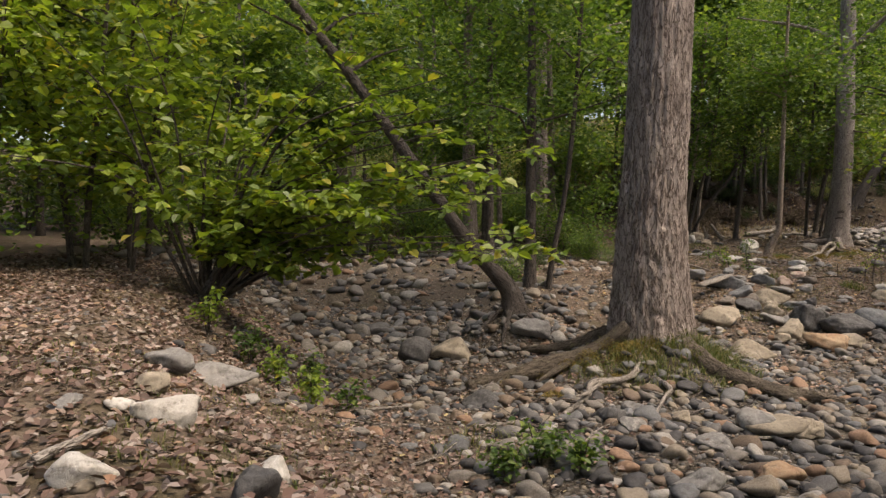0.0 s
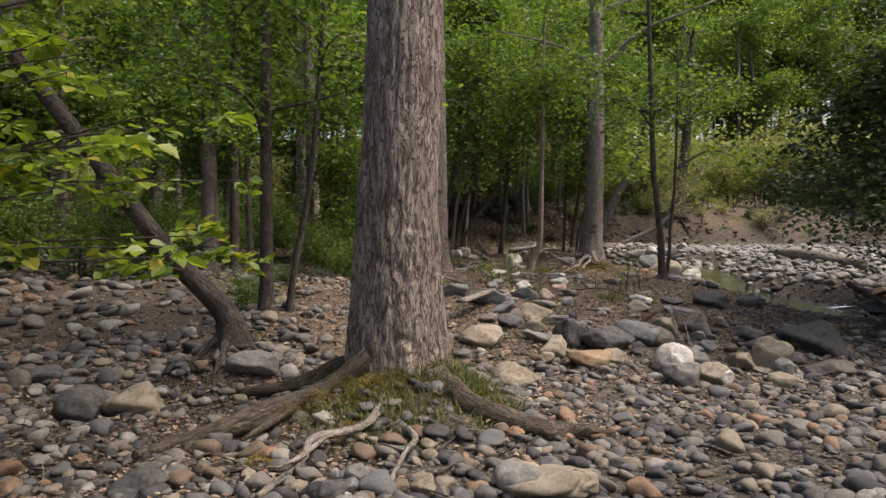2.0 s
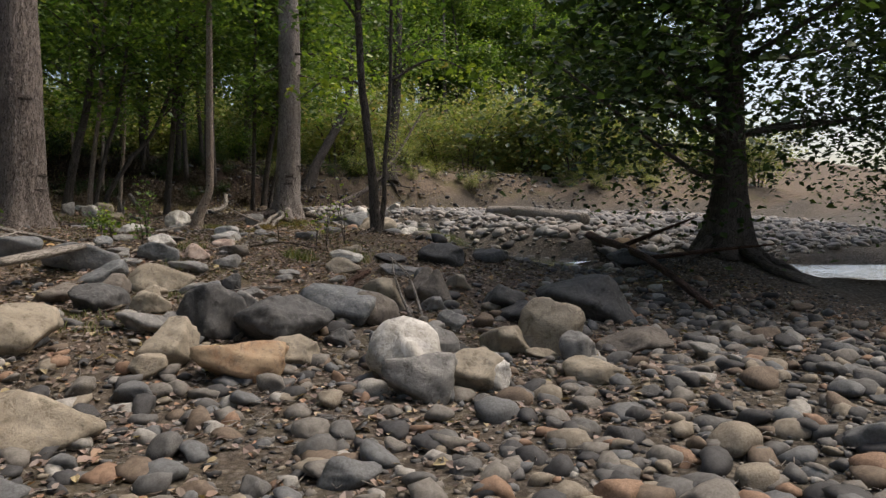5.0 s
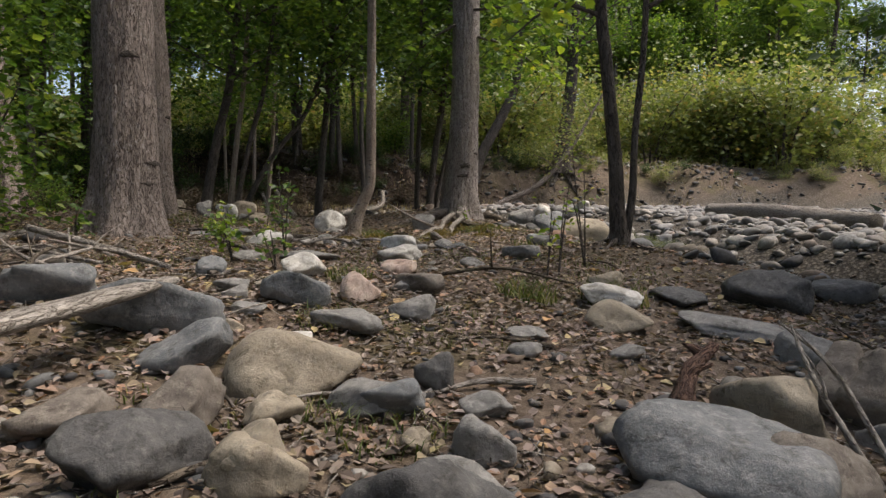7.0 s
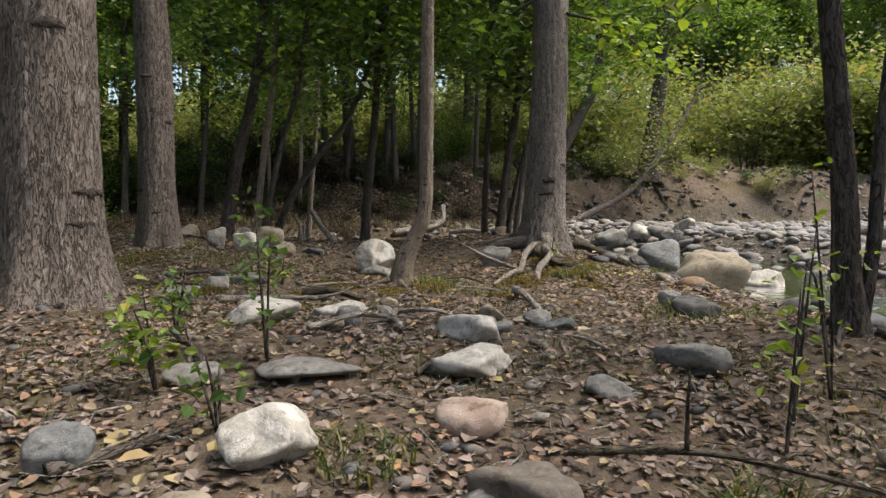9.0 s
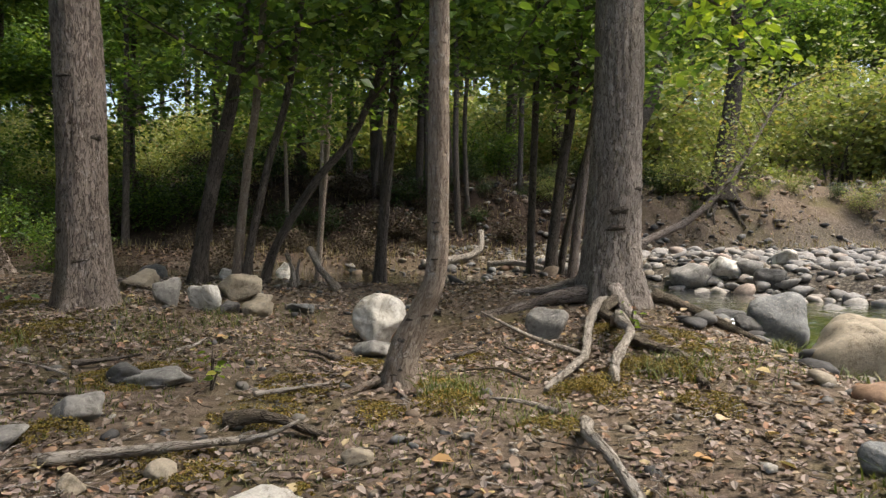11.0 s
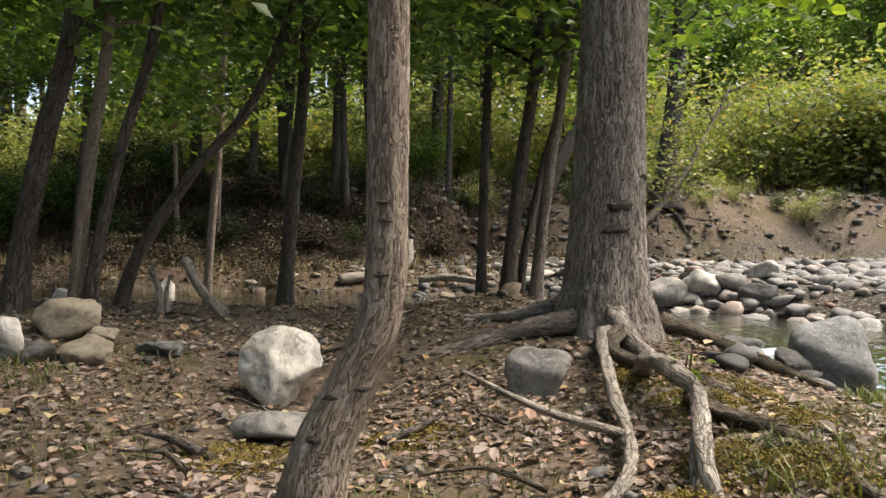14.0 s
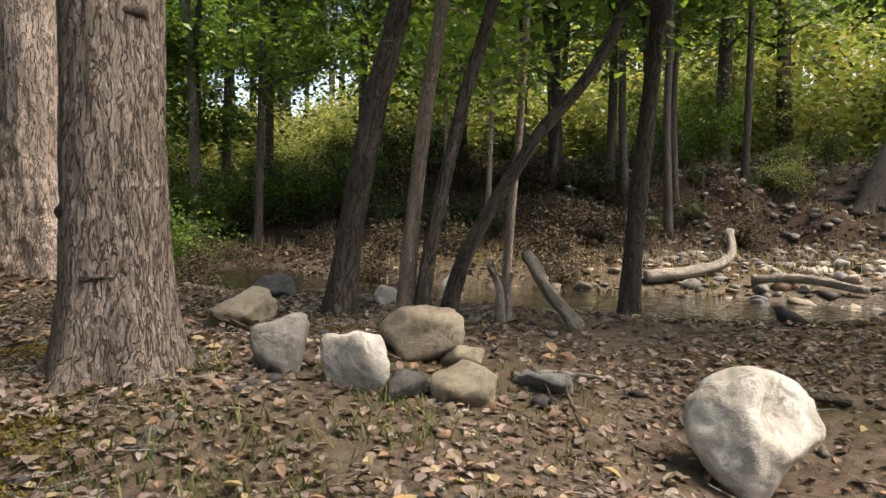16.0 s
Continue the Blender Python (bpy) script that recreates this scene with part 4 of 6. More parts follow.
# closing woods behind and beside the walk
for k in range(40):
    a = rng.uniform(math.pi * 0.95, math.pi * 2.12)
    d = rng.uniform(13, 26)
    x, y = 4 + d * math.cos(a) * 1.2, 6 + d * math.sin(a)
    place_copy(WOODS[k % 5], x, y, rng.uniform(0.8, 1.3), rng.uniform(0, 6.28))
for proto in WOODS + SHADE + BUSHES + [BRUSH, DRY_BRUSH]:
    for o in (*proto.children_recursive, proto):
        bpy.data.objects.remove(o)

# hazel-like shrub reaching over the bank
def hazel():
    rng = np.random.default_rng(5)
    x0, y0 = -3.1, 8.6
    z0 = ground_at(x0, y0)
    ob = thing("shrub", (x0, y0, z0 - 0.1), "spreading shrub with fresh yellow-green leaves over the bank", "shrub")
    ends = []
    for k in range(40):
        if k < 28:
            tip = np.array([rng.uniform(1.8, 4.3), rng.uniform(-1.7, 0.3), rng.uniform(0.5, 3.0)])
        else:
            tip = np.array([rng.uniform(-2.2, 1.6), rng.uniform(-1.8, 1.8), rng.uniform(1.2, 3.6)])
        mid = tip * np.array([0.45, 0.45, 0.62]) + np.array([0, 0, 0.35]) + rng.normal(0, 0.12, 3)
        line = [(rng.normal(0, 0.08), rng.normal(0, 0.08), -0.05), mid * 0.5 + np.array([0, 0, 0.1]), mid, tip]
        part("stem", tube(line, [0.03, 0.022, 0.014, 0.004], 7, 22, 0.08, k), BARK_DARK, ob)
        for p in curve_points(line, 22)[7:]:
            if rng.random() < 0.55:
                a = rng.uniform(0, 6.28)
                e = p + np.array([math.cos(a), math.sin(a), rng.uniform(-0.25, 0.15)]) * rng.uniform(0.2, 0.55)
                part("twig", tube([p, (p + e) / 2 + np.array([0, 0, 0.03]), e], [0.006, 0.005, 0.002], 5, 6, 0.1, k), BARK_DARK, ob)
                ends += [p + (e - p) * u for u in (0.4, 0.6, 0.8, 1.0, 1.05)]
    part("foliage", leaves(rng, crown_points(rng, np.array(ends), 5200, 0.07), 0.14, 0.4, True), LEAF_FRESH, ob, smooth_faces=False)
    return ob


hazel()
for k, (x, y, dx, r) in enumerate(((-5.1, 9.6, 0.3, 0.045), (-4.6, 9.9, 0.1, 0.04), (-4.35, 9.4, 0.5, 0.035), (-5.6, 10.2, -0.3, 0.05), (-6.0, 9.0, 0.2, 0.04), (-4.9, 11.2, 0.3, 0.05))):
    tree("young_tree", (x, y), [(dx * 0.3, 0, 1.0), (dx, 0, 2.6), (dx * 2, 0.1, 5.5)], [r, r, r * 0.8, r * 0.4], BARK_DARK, "thin dark sapling among the leaves of the bank", LEAF_FRESH, limbs=14, limb_len=1.5, limb_from=0.2,
         leaf_n=1500, leaf_size=0.13, spread=0.3, seed=800 + k, segs=10, rings=24, fine=True, group="saplings on the bank")


# ---- stones ----
def stone_geometry(seed, level, facets=12, power=20.0, lumps=0.05):
    """A water-worn, many-sided stone about 1 across: uneven flat faces, chipped edges, small hollows."""
    bm = bmesh.new()
    bmesh.ops.create_icosphere(bm, subdivisions=level, radius=1)
    v = np.array([x.co for x in bm.verts])
    f = np.array([[c.index for c in q.verts] for q in bm.faces])
    bm.free()
    rng = np.random.default_rng(seed)
    n = rng.normal(size=(facets, 3))
    n /= np.linalg.norm(n, axis=1)[:, None]
    d = rng.uniform(0.62, 1.0, len(n))
    warp = v + 0.1 * np.stack([fbm(v[:, 0] * 1.3 + k * 7, v[:, 1] * 1.3, v[:, 2] * 1.3, seed + 80 + k, 2) for k in range(3)], -1)
    s = np.maximum(warp @ n.T, 0) / d
    s = np.hstack([s, np.full((len(v), 1), 0.74)])
    r = (s ** power).sum(1) ** (-1 / power)
    a, b, c = (v * r[:, None]).T
    crease = np.clip(0.22 - np.abs(fbm(a * 1.7, b * 1.7, c * 1.7, seed + 50, 2)), 0, 1) / 0.22
    r = r * (1 - 0.035 * crease)
    r = r * (1 + lumps * fbm(a * 1.6 + seed, b * 1.6, c * 1.6, seed, 2) + 0.022 * fbm(a * 5.1, b * 5.1, c * 5.1 + seed, seed + 9, 3))
    v = v * r[:, None]
    lo, hi = v.min(0), v.max(0)
    return (v - (lo + hi) / 2) / (hi - lo), f


HERO = [stone_geometry(300 + k, 4, 9 + k % 4, 18.0 + 10 * (k % 4), 0.06) for k in range(18)]
BLOCKS = [stone_geometry(360 + k, 4, 7 + k, 46.0, 0.035) for k in range(5)]
NAMES = {"grey": "smooth grey river boulder", "dark": "dark basalt boulder", "slate": "blue-grey angular slate boulder", "tan": "rounded tan sandstone boulder", "rust": "rust-orange stained boulder",
         "pink": "pinkish granite boulder", "pale": "pale whitish-grey boulder", "brown": "dull brown river boulder"}
count = 0
HERO_AT = []


def boulder(x, y, w, d, h, yaw, kind, tilt=0.0, label="", shape=None):
    """A single stone that is w wide, d deep and shows h above the ground."""
    global count
    v, f = shape if shape else BLOCKS[count % 5] if kind == "slate" else HERO[(count * 5 + len(kind)) % len(HERO)]
    count += 1
    full = h * 1.3
    me = raw_mesh("boulder", v * np.array([w * 1.06, d * 1.1, full]), f, STONE[kind])
    where = "half sunk in leaf litter" if y > 12.5 or y < 4.8 and x < 0.5 else "among cobbles of the dry stream bed"
    ob = new("boulder" if w > 0.22 else "river_stone", me)
    ob.matrix_basis = pose(x, y, ground_at(x, y) + h - full / 2, tilt + 7 * math.sin(count * 2.3), 9 * math.sin(count * 1.7), yaw)
    HERO_AT.append((x, y, 0.5 * max(w, d)))
    return tagged(ob, label or NAMES[kind] + " " + where, "stone" if w <= 0.22 else "boulder", "stones of the stream bed")


def hollow_boulder(x, y):
    """Upright boulder, broad at the top and narrow at the foot, with a scooped face."""
    v, f = stone_geometry(377, 5, 11, 16.0, 0.05)
    u = v[:, 2] + 0.5
    v[:, 0] = v[:, 0] * (0.72 + 0.42 * np.minimum(u * 1.4, 1)) + 0.07 * (1 - u)
    scoop = np.exp(-((v[:, 0] - 0.14) ** 2 / 0.035 + (v[:, 2] - 0.2) ** 2 / 0.02)) * (v[:, 1] < 0)
    v[:, 1] += 0.16 * scoop
    v[:, 1] += 0.05 * np.exp(-(v[:, 0] + 0.05 - 0.25 * v[:, 2]) ** 2 / 0.006) * (v[:, 1] < 0) * -1
    ob = new("boulder", raw_mesh("boulder", v * np.array([0.56, 0.46, 0.6]), f, STONE["pale"]))
    ob.matrix_basis = pose(x, y, ground_at(x, y) + 0.22, 0, -5, -18)
    HERO_AT.append((x, y, 0.26))
    tagged(ob, "large upright pale boulder with a hollow upper face", "boulder", "stones of the stream bed")


hollow_boulder(9.83, 21.72)
boulder(6.20, 11.43, 0.54, 0.42, 0.44, -20, "dark", 0, "rounded dark basalt boulder among cobbles of the stream bed", stone_geometry(402, 5, 13, 11.0, 0.08))
boulder(6.67, 11.11, 0.80, 0.56, 0.39, -30, "dark", 0, "large dark basalt boulder among cobbles of the stream bed", stone_geometry(398, 5, 10, 15.0, 0.07))
boulder(8.80, 11.85, 0.41, 0.31, 0.35, -46, "brown")
boulder(7.60, 10.44, 0.63, 0.41, 0.29, -49, "grey")
boulder(7.20, 10.41, 0.30, 0.22, 0.23, -44, "grey")
boulder(6.86, 9.77, 0.51, 0.33, 0.45, -49, "pale")
boulder(5.66, 10.97, 0.47, 0.35, 0.33, -13, "tan")
boulder(6.05, 10.61, 0.67, 0.44, 0.26, -23, "rust")
boulder(6.46, 10.64, 0.43, 0.32, 0.21, -30, "tan")
boulder(5.48, 10.84, 0.24, 0.18, 0.16, -10, "tan")
boulder(7.75, 11.27, 0.41, 0.31, 0.32, -41, "brown")
boulder(10.37, 10.71, 1.18, 0.77, 0.46, -65, "dark")
boulder(8.75, 9.95, 0.59, 0.38, 0.48, -64, "tan")
boulder(8.33, 10.16, 0.48, 0.36, 0.25, -59, "tan")
boulder(8.54, 9.53, 0.29, 0.22, 0.25, -69, "grey")
boulder(7.29, 9.40, 0.38, 0.29, 0.24, -61, "pale")
boulder(9.25, 9.41, 0.66, 0.43, 0.21, -74, "brown")
boulder(9.32, 10.85, 0.44, 0.33, 0.20, -58, "dark")
boulder(9.36, 11.13, 0.45, 0.34, 0.28, -56, "dark")
boulder(8.40, 10.91, 0.29, 0.22, 0.18, -51, "grey")
boulder(8.66, 11.48, 0.29, 0.21, 0.15, -48, "grey")
boulder(5.94, 12.12, 0.32, 0.24, 0.18, -13, "tan")
boulder(5.72, 11.59, 0.43, 0.32, 0.15, -12, "grey")
boulder(5.90, 11.49, 0.20, 0.15, 0.19, -15, "grey")
boulder(7.72, 9.97, 0.31, 0.23, 0.11, -56, "grey")
boulder(7.98, 8.98, 0.42, 0.31, 0.15, -75, "tan")
boulder(8.46, 9.83, 0.29, 0.22, 0.09, -64, "tan")
boulder(7.93, 9.22, 0.21, 0.16, 0.11, -70, "brown")
boulder(6.61, 12.66, 0.43, 0.32, 0.14, -20, "grey")
boulder(7.05, 10.87, 0.23, 0.17, 0.15, -37, "dark")
boulder(10.22, 10.79, 0.43, 0.32, 0.09, -63, "grey")
boulder(9.46, 11.95, 0.29, 0.22, 0.16, -50, "tan")
boulder(11.33, 13.21, 0.53, 0.34, 0.19, -51, "dark")
boulder(15.42, 13.54, 0.48, 0.36, 0.28, -63, "rust")
boulder(13.72, 12.18, 0.93, 0.61, 0.29, -65, "dark")
boulder(6.36, 13.01, 0.62, 0.40, 0.31, -18, "tan")
boulder(5.93, 13.42, 0.45, 0.34, 0.23, -9, "slate")
boulder(5.33, 14.53, 0.56, 0.36, 0.25, 1, "slate")
boulder(5.77, 12.68, 0.39, 0.29, 0.24, -8, "brown")
boulder(5.60, 12.31, 0.46, 0.35, 0.25, -5, "dark")
boulder(5.94, 12.12, 0.28, 0.21, 0.22, -15, "tan")
boulder(6.13, 12.58, 0.25, 0.19, 0.13, -16, "tan")
boulder(6.62, 12.56, 0.33, 0.25, 0.15, -25, "slate")
boulder(6.97, 12.73, 0.19, 0.14, 0.18, -30, "dark")
boulder(6.58, 12.20, 0.12, 0.09, 0.10, -28, "tan")
boulder(7.03, 12.38, 0.23, 0.17, 0.10, -34, "grey")
boulder(6.79, 12.04, 0.24, 0.18, 0.18, -34, "grey")
boulder(6.54, 11.86, 0.41, 0.31, 0.11, -31, "grey")
boulder(7.48, 11.53, 0.72, 0.5, 0.3, -50, "slate", 0, "dark blue-grey angular boulder with a flat bright upper face")
boulder(8.20, 11.78, 0.54, 0.35, 0.35, -57, "tan")
boulder(7.71, 12.99, 0.19, 0.15, 0.08, -37, "grey")
boulder(10.46, 13.36, 0.67, 0.44, 0.30, -56, "dark")
boulder(9.49, 12.93, 0.74, 0.48, 0.12, -54, "grey")
boulder(8.29, 12.77, 0.20, 0.15, 0.09, -46, "grey")
boulder(8.87, 11.70, 0.42, 0.32, 0.38, -63, "brown")
boulder(9.28, 12.29, 0.34, 0.26, 0.20, -59, "grey")
boulder(5.39, 12.82, 0.39, 0.29, 0.16, 0, "brown")
boulder(6.92, 16.04, 0.26, 0.19, 0.11, -14, "grey")
boulder(6.46, 14.71, 0.24, 0.18, 0.09, -13, "grey")
boulder(6.81, 14.36, 0.45, 0.34, 0.20, -15, "slate")
boulder(7.27, 14.33, 0.28, 0.21, 0.21, -24, "pink")
boulder(7.46, 13.89, 0.30, 0.23, 0.15, -31, "grey")
boulder(6.92, 13.74, 0.42, 0.31, 0.11, -22, "grey")
boulder(7.08, 15.00, 0.34, 0.25, 0.18, -17, "pale")
boulder(6.73, 14.69, 0.24, 0.18, 0.08, -13, "tan")
boulder(6.42, 15.17, 0.22, 0.16, 0.16, -6, "slate")
boulder(7.46, 15.93, 0.54, 0.35, 0.08, -18, "grey")
boulder(8.27, 15.73, 0.43, 0.33, 0.17, -28, "pale")
boulder(7.94, 15.07, 0.30, 0.23, 0.12, -28, "pink")
boulder(7.81, 14.44, 0.37, 0.28, 0.16, -31, "brown")
boulder(9.07, 13.71, 0.47, 0.35, 0.16, -54, "pale")
boulder(8.71, 13.26, 0.43, 0.33, 0.18, -56, "tan")
boulder(9.45, 14.16, 0.27, 0.20, 0.12, -52, "tan")
boulder(6.45, 14.20, 0.21, 0.16, 0.07, -9, "grey")
boulder(5.88, 14.06, 0.71, 0.46, 0.28, 3, "slate")
boulder(6.27, 13.91, 0.14, 0.11, 0.08, -6, "tan")
boulder(6.52, 13.63, 0.27, 0.21, 0.06, -13, "pale")
boulder(9.73, 13.65, 0.43, 0.32, 0.12, -59, "dark")
boulder(8.80, 15.21, 0.27, 0.20, 0.09, -37, "grey")
boulder(6.44, 14.51, 0.18, 0.14, 0.09, -8, "grey")
boulder(9.42, 15.31, 0.38, 0.28, 0.15, -41, "grey")
boulder(7.95, 13.28, 0.25, 0.19, 0.06, -47, "grey")
boulder(7.58, 20.10, 0.29, 0.22, 0.12, -10, "dark")
boulder(7.70, 14.51, 0.18, 0.13, 0.10, -29, "grey")
boulder(7.51, 17.44, 0.53, 0.34, 0.17, 1, "pale")
boulder(8.14, 17.64, 0.46, 0.34, 0.14, -9, "pale")
boulder(8.02, 17.04, 0.17, 0.13, 0.15, -9, "grey")
boulder(7.86, 16.93, 0.16, 0.12, 0.09, -6, "tan")
boulder(7.82, 18.28, 0.14, 0.10, 0.10, -3, "tan")
boulder(7.48, 18.12, 0.11, 0.09, 0.09, 2, "tan")
boulder(7.37, 19.15, 0.28, 0.21, 0.17, 2, "grey")
boulder(7.03, 18.83, 0.34, 0.26, 0.11, 7, "grey")
boulder(8.60, 16.33, 0.43, 0.32, 0.18, -26, "pale")
boulder(9.13, 17.04, 0.20, 0.15, 0.11, -29, "tan")
boulder(9.24, 16.84, 0.18, 0.14, 0.05, -33, "tan")
boulder(9.35, 16.75, 0.21, 0.16, 0.11, -35, "grey")
boulder(9.41, 16.57, 0.23, 0.17, 0.10, -38, "slate")
boulder(8.97, 16.67, 0.24, 0.18, 0.06, -30, "grey")
boulder(8.85, 16.84, 0.15, 0.11, 0.06, -26, "grey")
boulder(8.72, 18.17, 0.16, 0.12, 0.10, -16, "tan")
boulder(13.6, 19.15, 0.9, 0.66, 0.6, -45, "tan", 0, "broad smooth tan boulder at the water's edge", stone_geometry(391, 4, 16, 9.0, 0.05))
boulder(13.86, 20.37, 0.58, 0.46, 0.5, -46, "slate", 0, "rounded blue-grey boulder on the muddy creek shore", stone_geometry(395, 4, 13, 14.0, 0.06))
boulder(14.25, 21.55, 0.58, 0.38, 0.25, -42, "dark")
boulder(10.96, 17.11, 0.19, 0.14, 0.14, -50, "slate")
boulder(10.79, 16.64, 0.37, 0.27, 0.16, -53, "dark")
boulder(14.56, 19.12, 0.53, 0.34, 0.36, -55, "pale")
boulder(15.34, 20.10, 0.48, 0.36, 0.28, -53, "grey")
boulder(15.97, 24.09, 0.66, 0.43, 0.41, -40, "grey")
boulder(16.46, 23.84, 0.60, 0.39, 0.37, -43, "pale")
boulder(16.72, 23.11, 0.48, 0.36, 0.30, -46, "dark")
boulder(17.80, 23.76, 0.46, 0.34, 0.27, -47, "pale")
boulder(16.28, 21.52, 0.43, 0.32, 0.23, -50, "grey")
boulder(16.76, 23.60, 0.43, 0.32, 0.27, -44, "grey")
boulder(8.45, 17.50, 0.12, 0.09, 0.10, -15, "grey")
boulder(7.47, 23.76, 0.44, 0.33, 0.26, 6, "tan")
boulder(7.78, 22.60, 0.28, 0.21, 0.30, 4, "grey")
boulder(8.16, 22.36, 0.31, 0.23, 0.28, -3, "pale")
boulder(8.56, 22.91, 0.46, 0.34, 0.31, -8, "tan")
boulder(8.67, 22.29, 0.31, 0.24, 0.20, -12, "tan")
boulder(8.76, 22.76, 0.25, 0.19, 0.13, -12, "tan")
boulder(8.38, 22.24, 0.23, 0.17, 0.14, -7, "dark")
boulder(8.55, 22.34, 0.11, 0.08, 0.09, -9, "dark")
boulder(9.15, 22.50, 0.31, 0.24, 0.10, -18, "slate")
boulder(7.53, 25.80, 0.41, 0.31, 0.24, 4, "dark")
boulder(8.51, 24.64, 0.19, 0.15, 0.19, -5, "pale")
boulder(9.86, 28.82, 0.29, 0.22, 0.40, -11, "pale")
boulder(9.51, 20.63, 0.43, 0.32, 0.16, -15, "grey")
boulder(11.17, 20.55, 0.40, 0.30, 0.29, -32, "grey")
boulder(7.77, 19.96, 0.46, 0.34, 0.11, 8, "grey")
boulder(13.53, 20.43, 0.28, 0.21, 0.18, -50, "dark")
boulder(0.14, 10.01, 0.67, 0.43, 0.34, -1, "tan")
boulder(-0.41, 9.94, 0.50, 0.33, 0.36, 2, "dark")
boulder(-1.87, 5.60, 0.61, 0.40, 0.20, 18, "grey")
boulder(-1.46, 3.51, 0.34, 0.25, 0.16, 23, "pale")
boulder(-2.12, 5.19, 0.35, 0.26, 0.16, 22, "grey")
boulder(-1.80, 4.13, 0.21, 0.16, 0.14, 24, "tan")
boulder(-1.36, 2.51, 0.25, 0.18, 0.11, 28, "pale")
boulder(-0.74, 2.89, 0.17, 0.13, 0.11, 14, "pale")
boulder(-0.69, 2.42, 0.19, 0.14, 0.13, 16, "dark")
boulder(-1.99, 3.48, 0.20, 0.15, 0.06, 30, "grey")
boulder(-1.74, 3.58, 0.15, 0.11, 0.06, 26, "pale")
boulder(1.37, 10.51, 0.60, 0.39, 0.25, -4, "grey")
boulder(4.76, 11.57, 0.67, 0.44, 0.29, -21, "tan")
boulder(4.64, 10.01, 0.62, 0.40, 0.31, -24, "tan")
boulder(1.70, 6.74, 0.28, 0.21, 0.16, -10, "dark")
boulder(2.03, 7.07, 0.27, 0.20, 0.15, -12, "grey")
boulder(1.84, 6.85, 0.24, 0.18, 0.13, -11, "slate")
boulder(1.84, 6.41, 0.26, 0.20, 0.13, -12, "grey")
boulder(2.41, 6.68, 0.21, 0.16, 0.16, -17, "tan")
boulder(3.21, 6.88, 0.41, 0.31, 0.19, -24, "tan")
boulder(3.44, 6.40, 0.34, 0.25, 0.19, -28, "tan")
boulder(6.76, 9.47, 0.50, 0.37, 0.30, -37, "grey")
boulder(7.22, 9.42, 0.43, 0.32, 0.27, -39, "tan")
boulder(0.42, 7.48, 0.41, 0.31, 0.16, 4, "dark")
boulder(3.33, 6.52, 0.68, 0.44, 0.19, -27, "tan")
boulder(2.48, 6.00, 0.36, 0.27, 0.14, -22, "grey")
boulder(2.66, 5.22, 0.36, 0.27, 0.15, -27, "rust")
boulder(1.90, 4.92, 0.39, 0.29, 0.16, -21, "grey")
boulder(3.15, 6.66, 0.38, 0.28, 0.22, -25, "grey")

COBBLES = [stone_geometry(500 + k, 3, 8 + k % 4, 20.0 + 8 * (k % 3), 0.06) for k in range(12)]
COBBLE_MESH = [raw_mesh("cobble", v * np.array([1, 0.75 + 0.02 * k, 0.52 + 0.03 * (k % 5)]), f, COBBLE) for k, (v, f) in enumerate(COBBLES)]
rng = np.random.default_rng(11)
hero = np.array(HERO_AT)


def free(x, y, r):
    return np.all(np.hypot(hero[:, 0] - x, hero[:, 1] - y) > (hero[:, 2] + r) * 0.85)


def stony(x, y):
    """How thickly the stones lie."""
    return gravel_mask(np.array([x]), np.array([y]))[0]


placed, tries = 0, 0
while placed < 300 and tries < 9000:
    tries += 1
    x, y = rng.uniform(-1.5, 11), rng.uniform(4.5, 13)
    s = rng.uniform(0.13, 0.32)
    trunk_gap = math.hypot(x - 2.92, y - 9.45) > 1.0 and math.hypot(x - 1.17, y - 11.0) > 0.5
    if rng.random() < stony(x, y) and trunk_gap and free(x, y, s * 0.4):
        ob = new("cobble", COBBLE_MESH[placed % 12])
        k = float(rng.uniform(0.75, 1.15))
        ob.matrix_basis = pose(x, y, ground_at(x, y) + s * 0.13, rng.normal(0, 10), rng.normal(0, 10), rng.uniform(0, 360)) @ Matrix.Diagonal((s, s * k, s, 1))
        tagged(ob, "rounded river cobble lying in the dry stream bed", "stone", "cobbles of the stream bed")
        hero = np.vstack([hero, (x, y, s * 0.4)])
        placed += 1


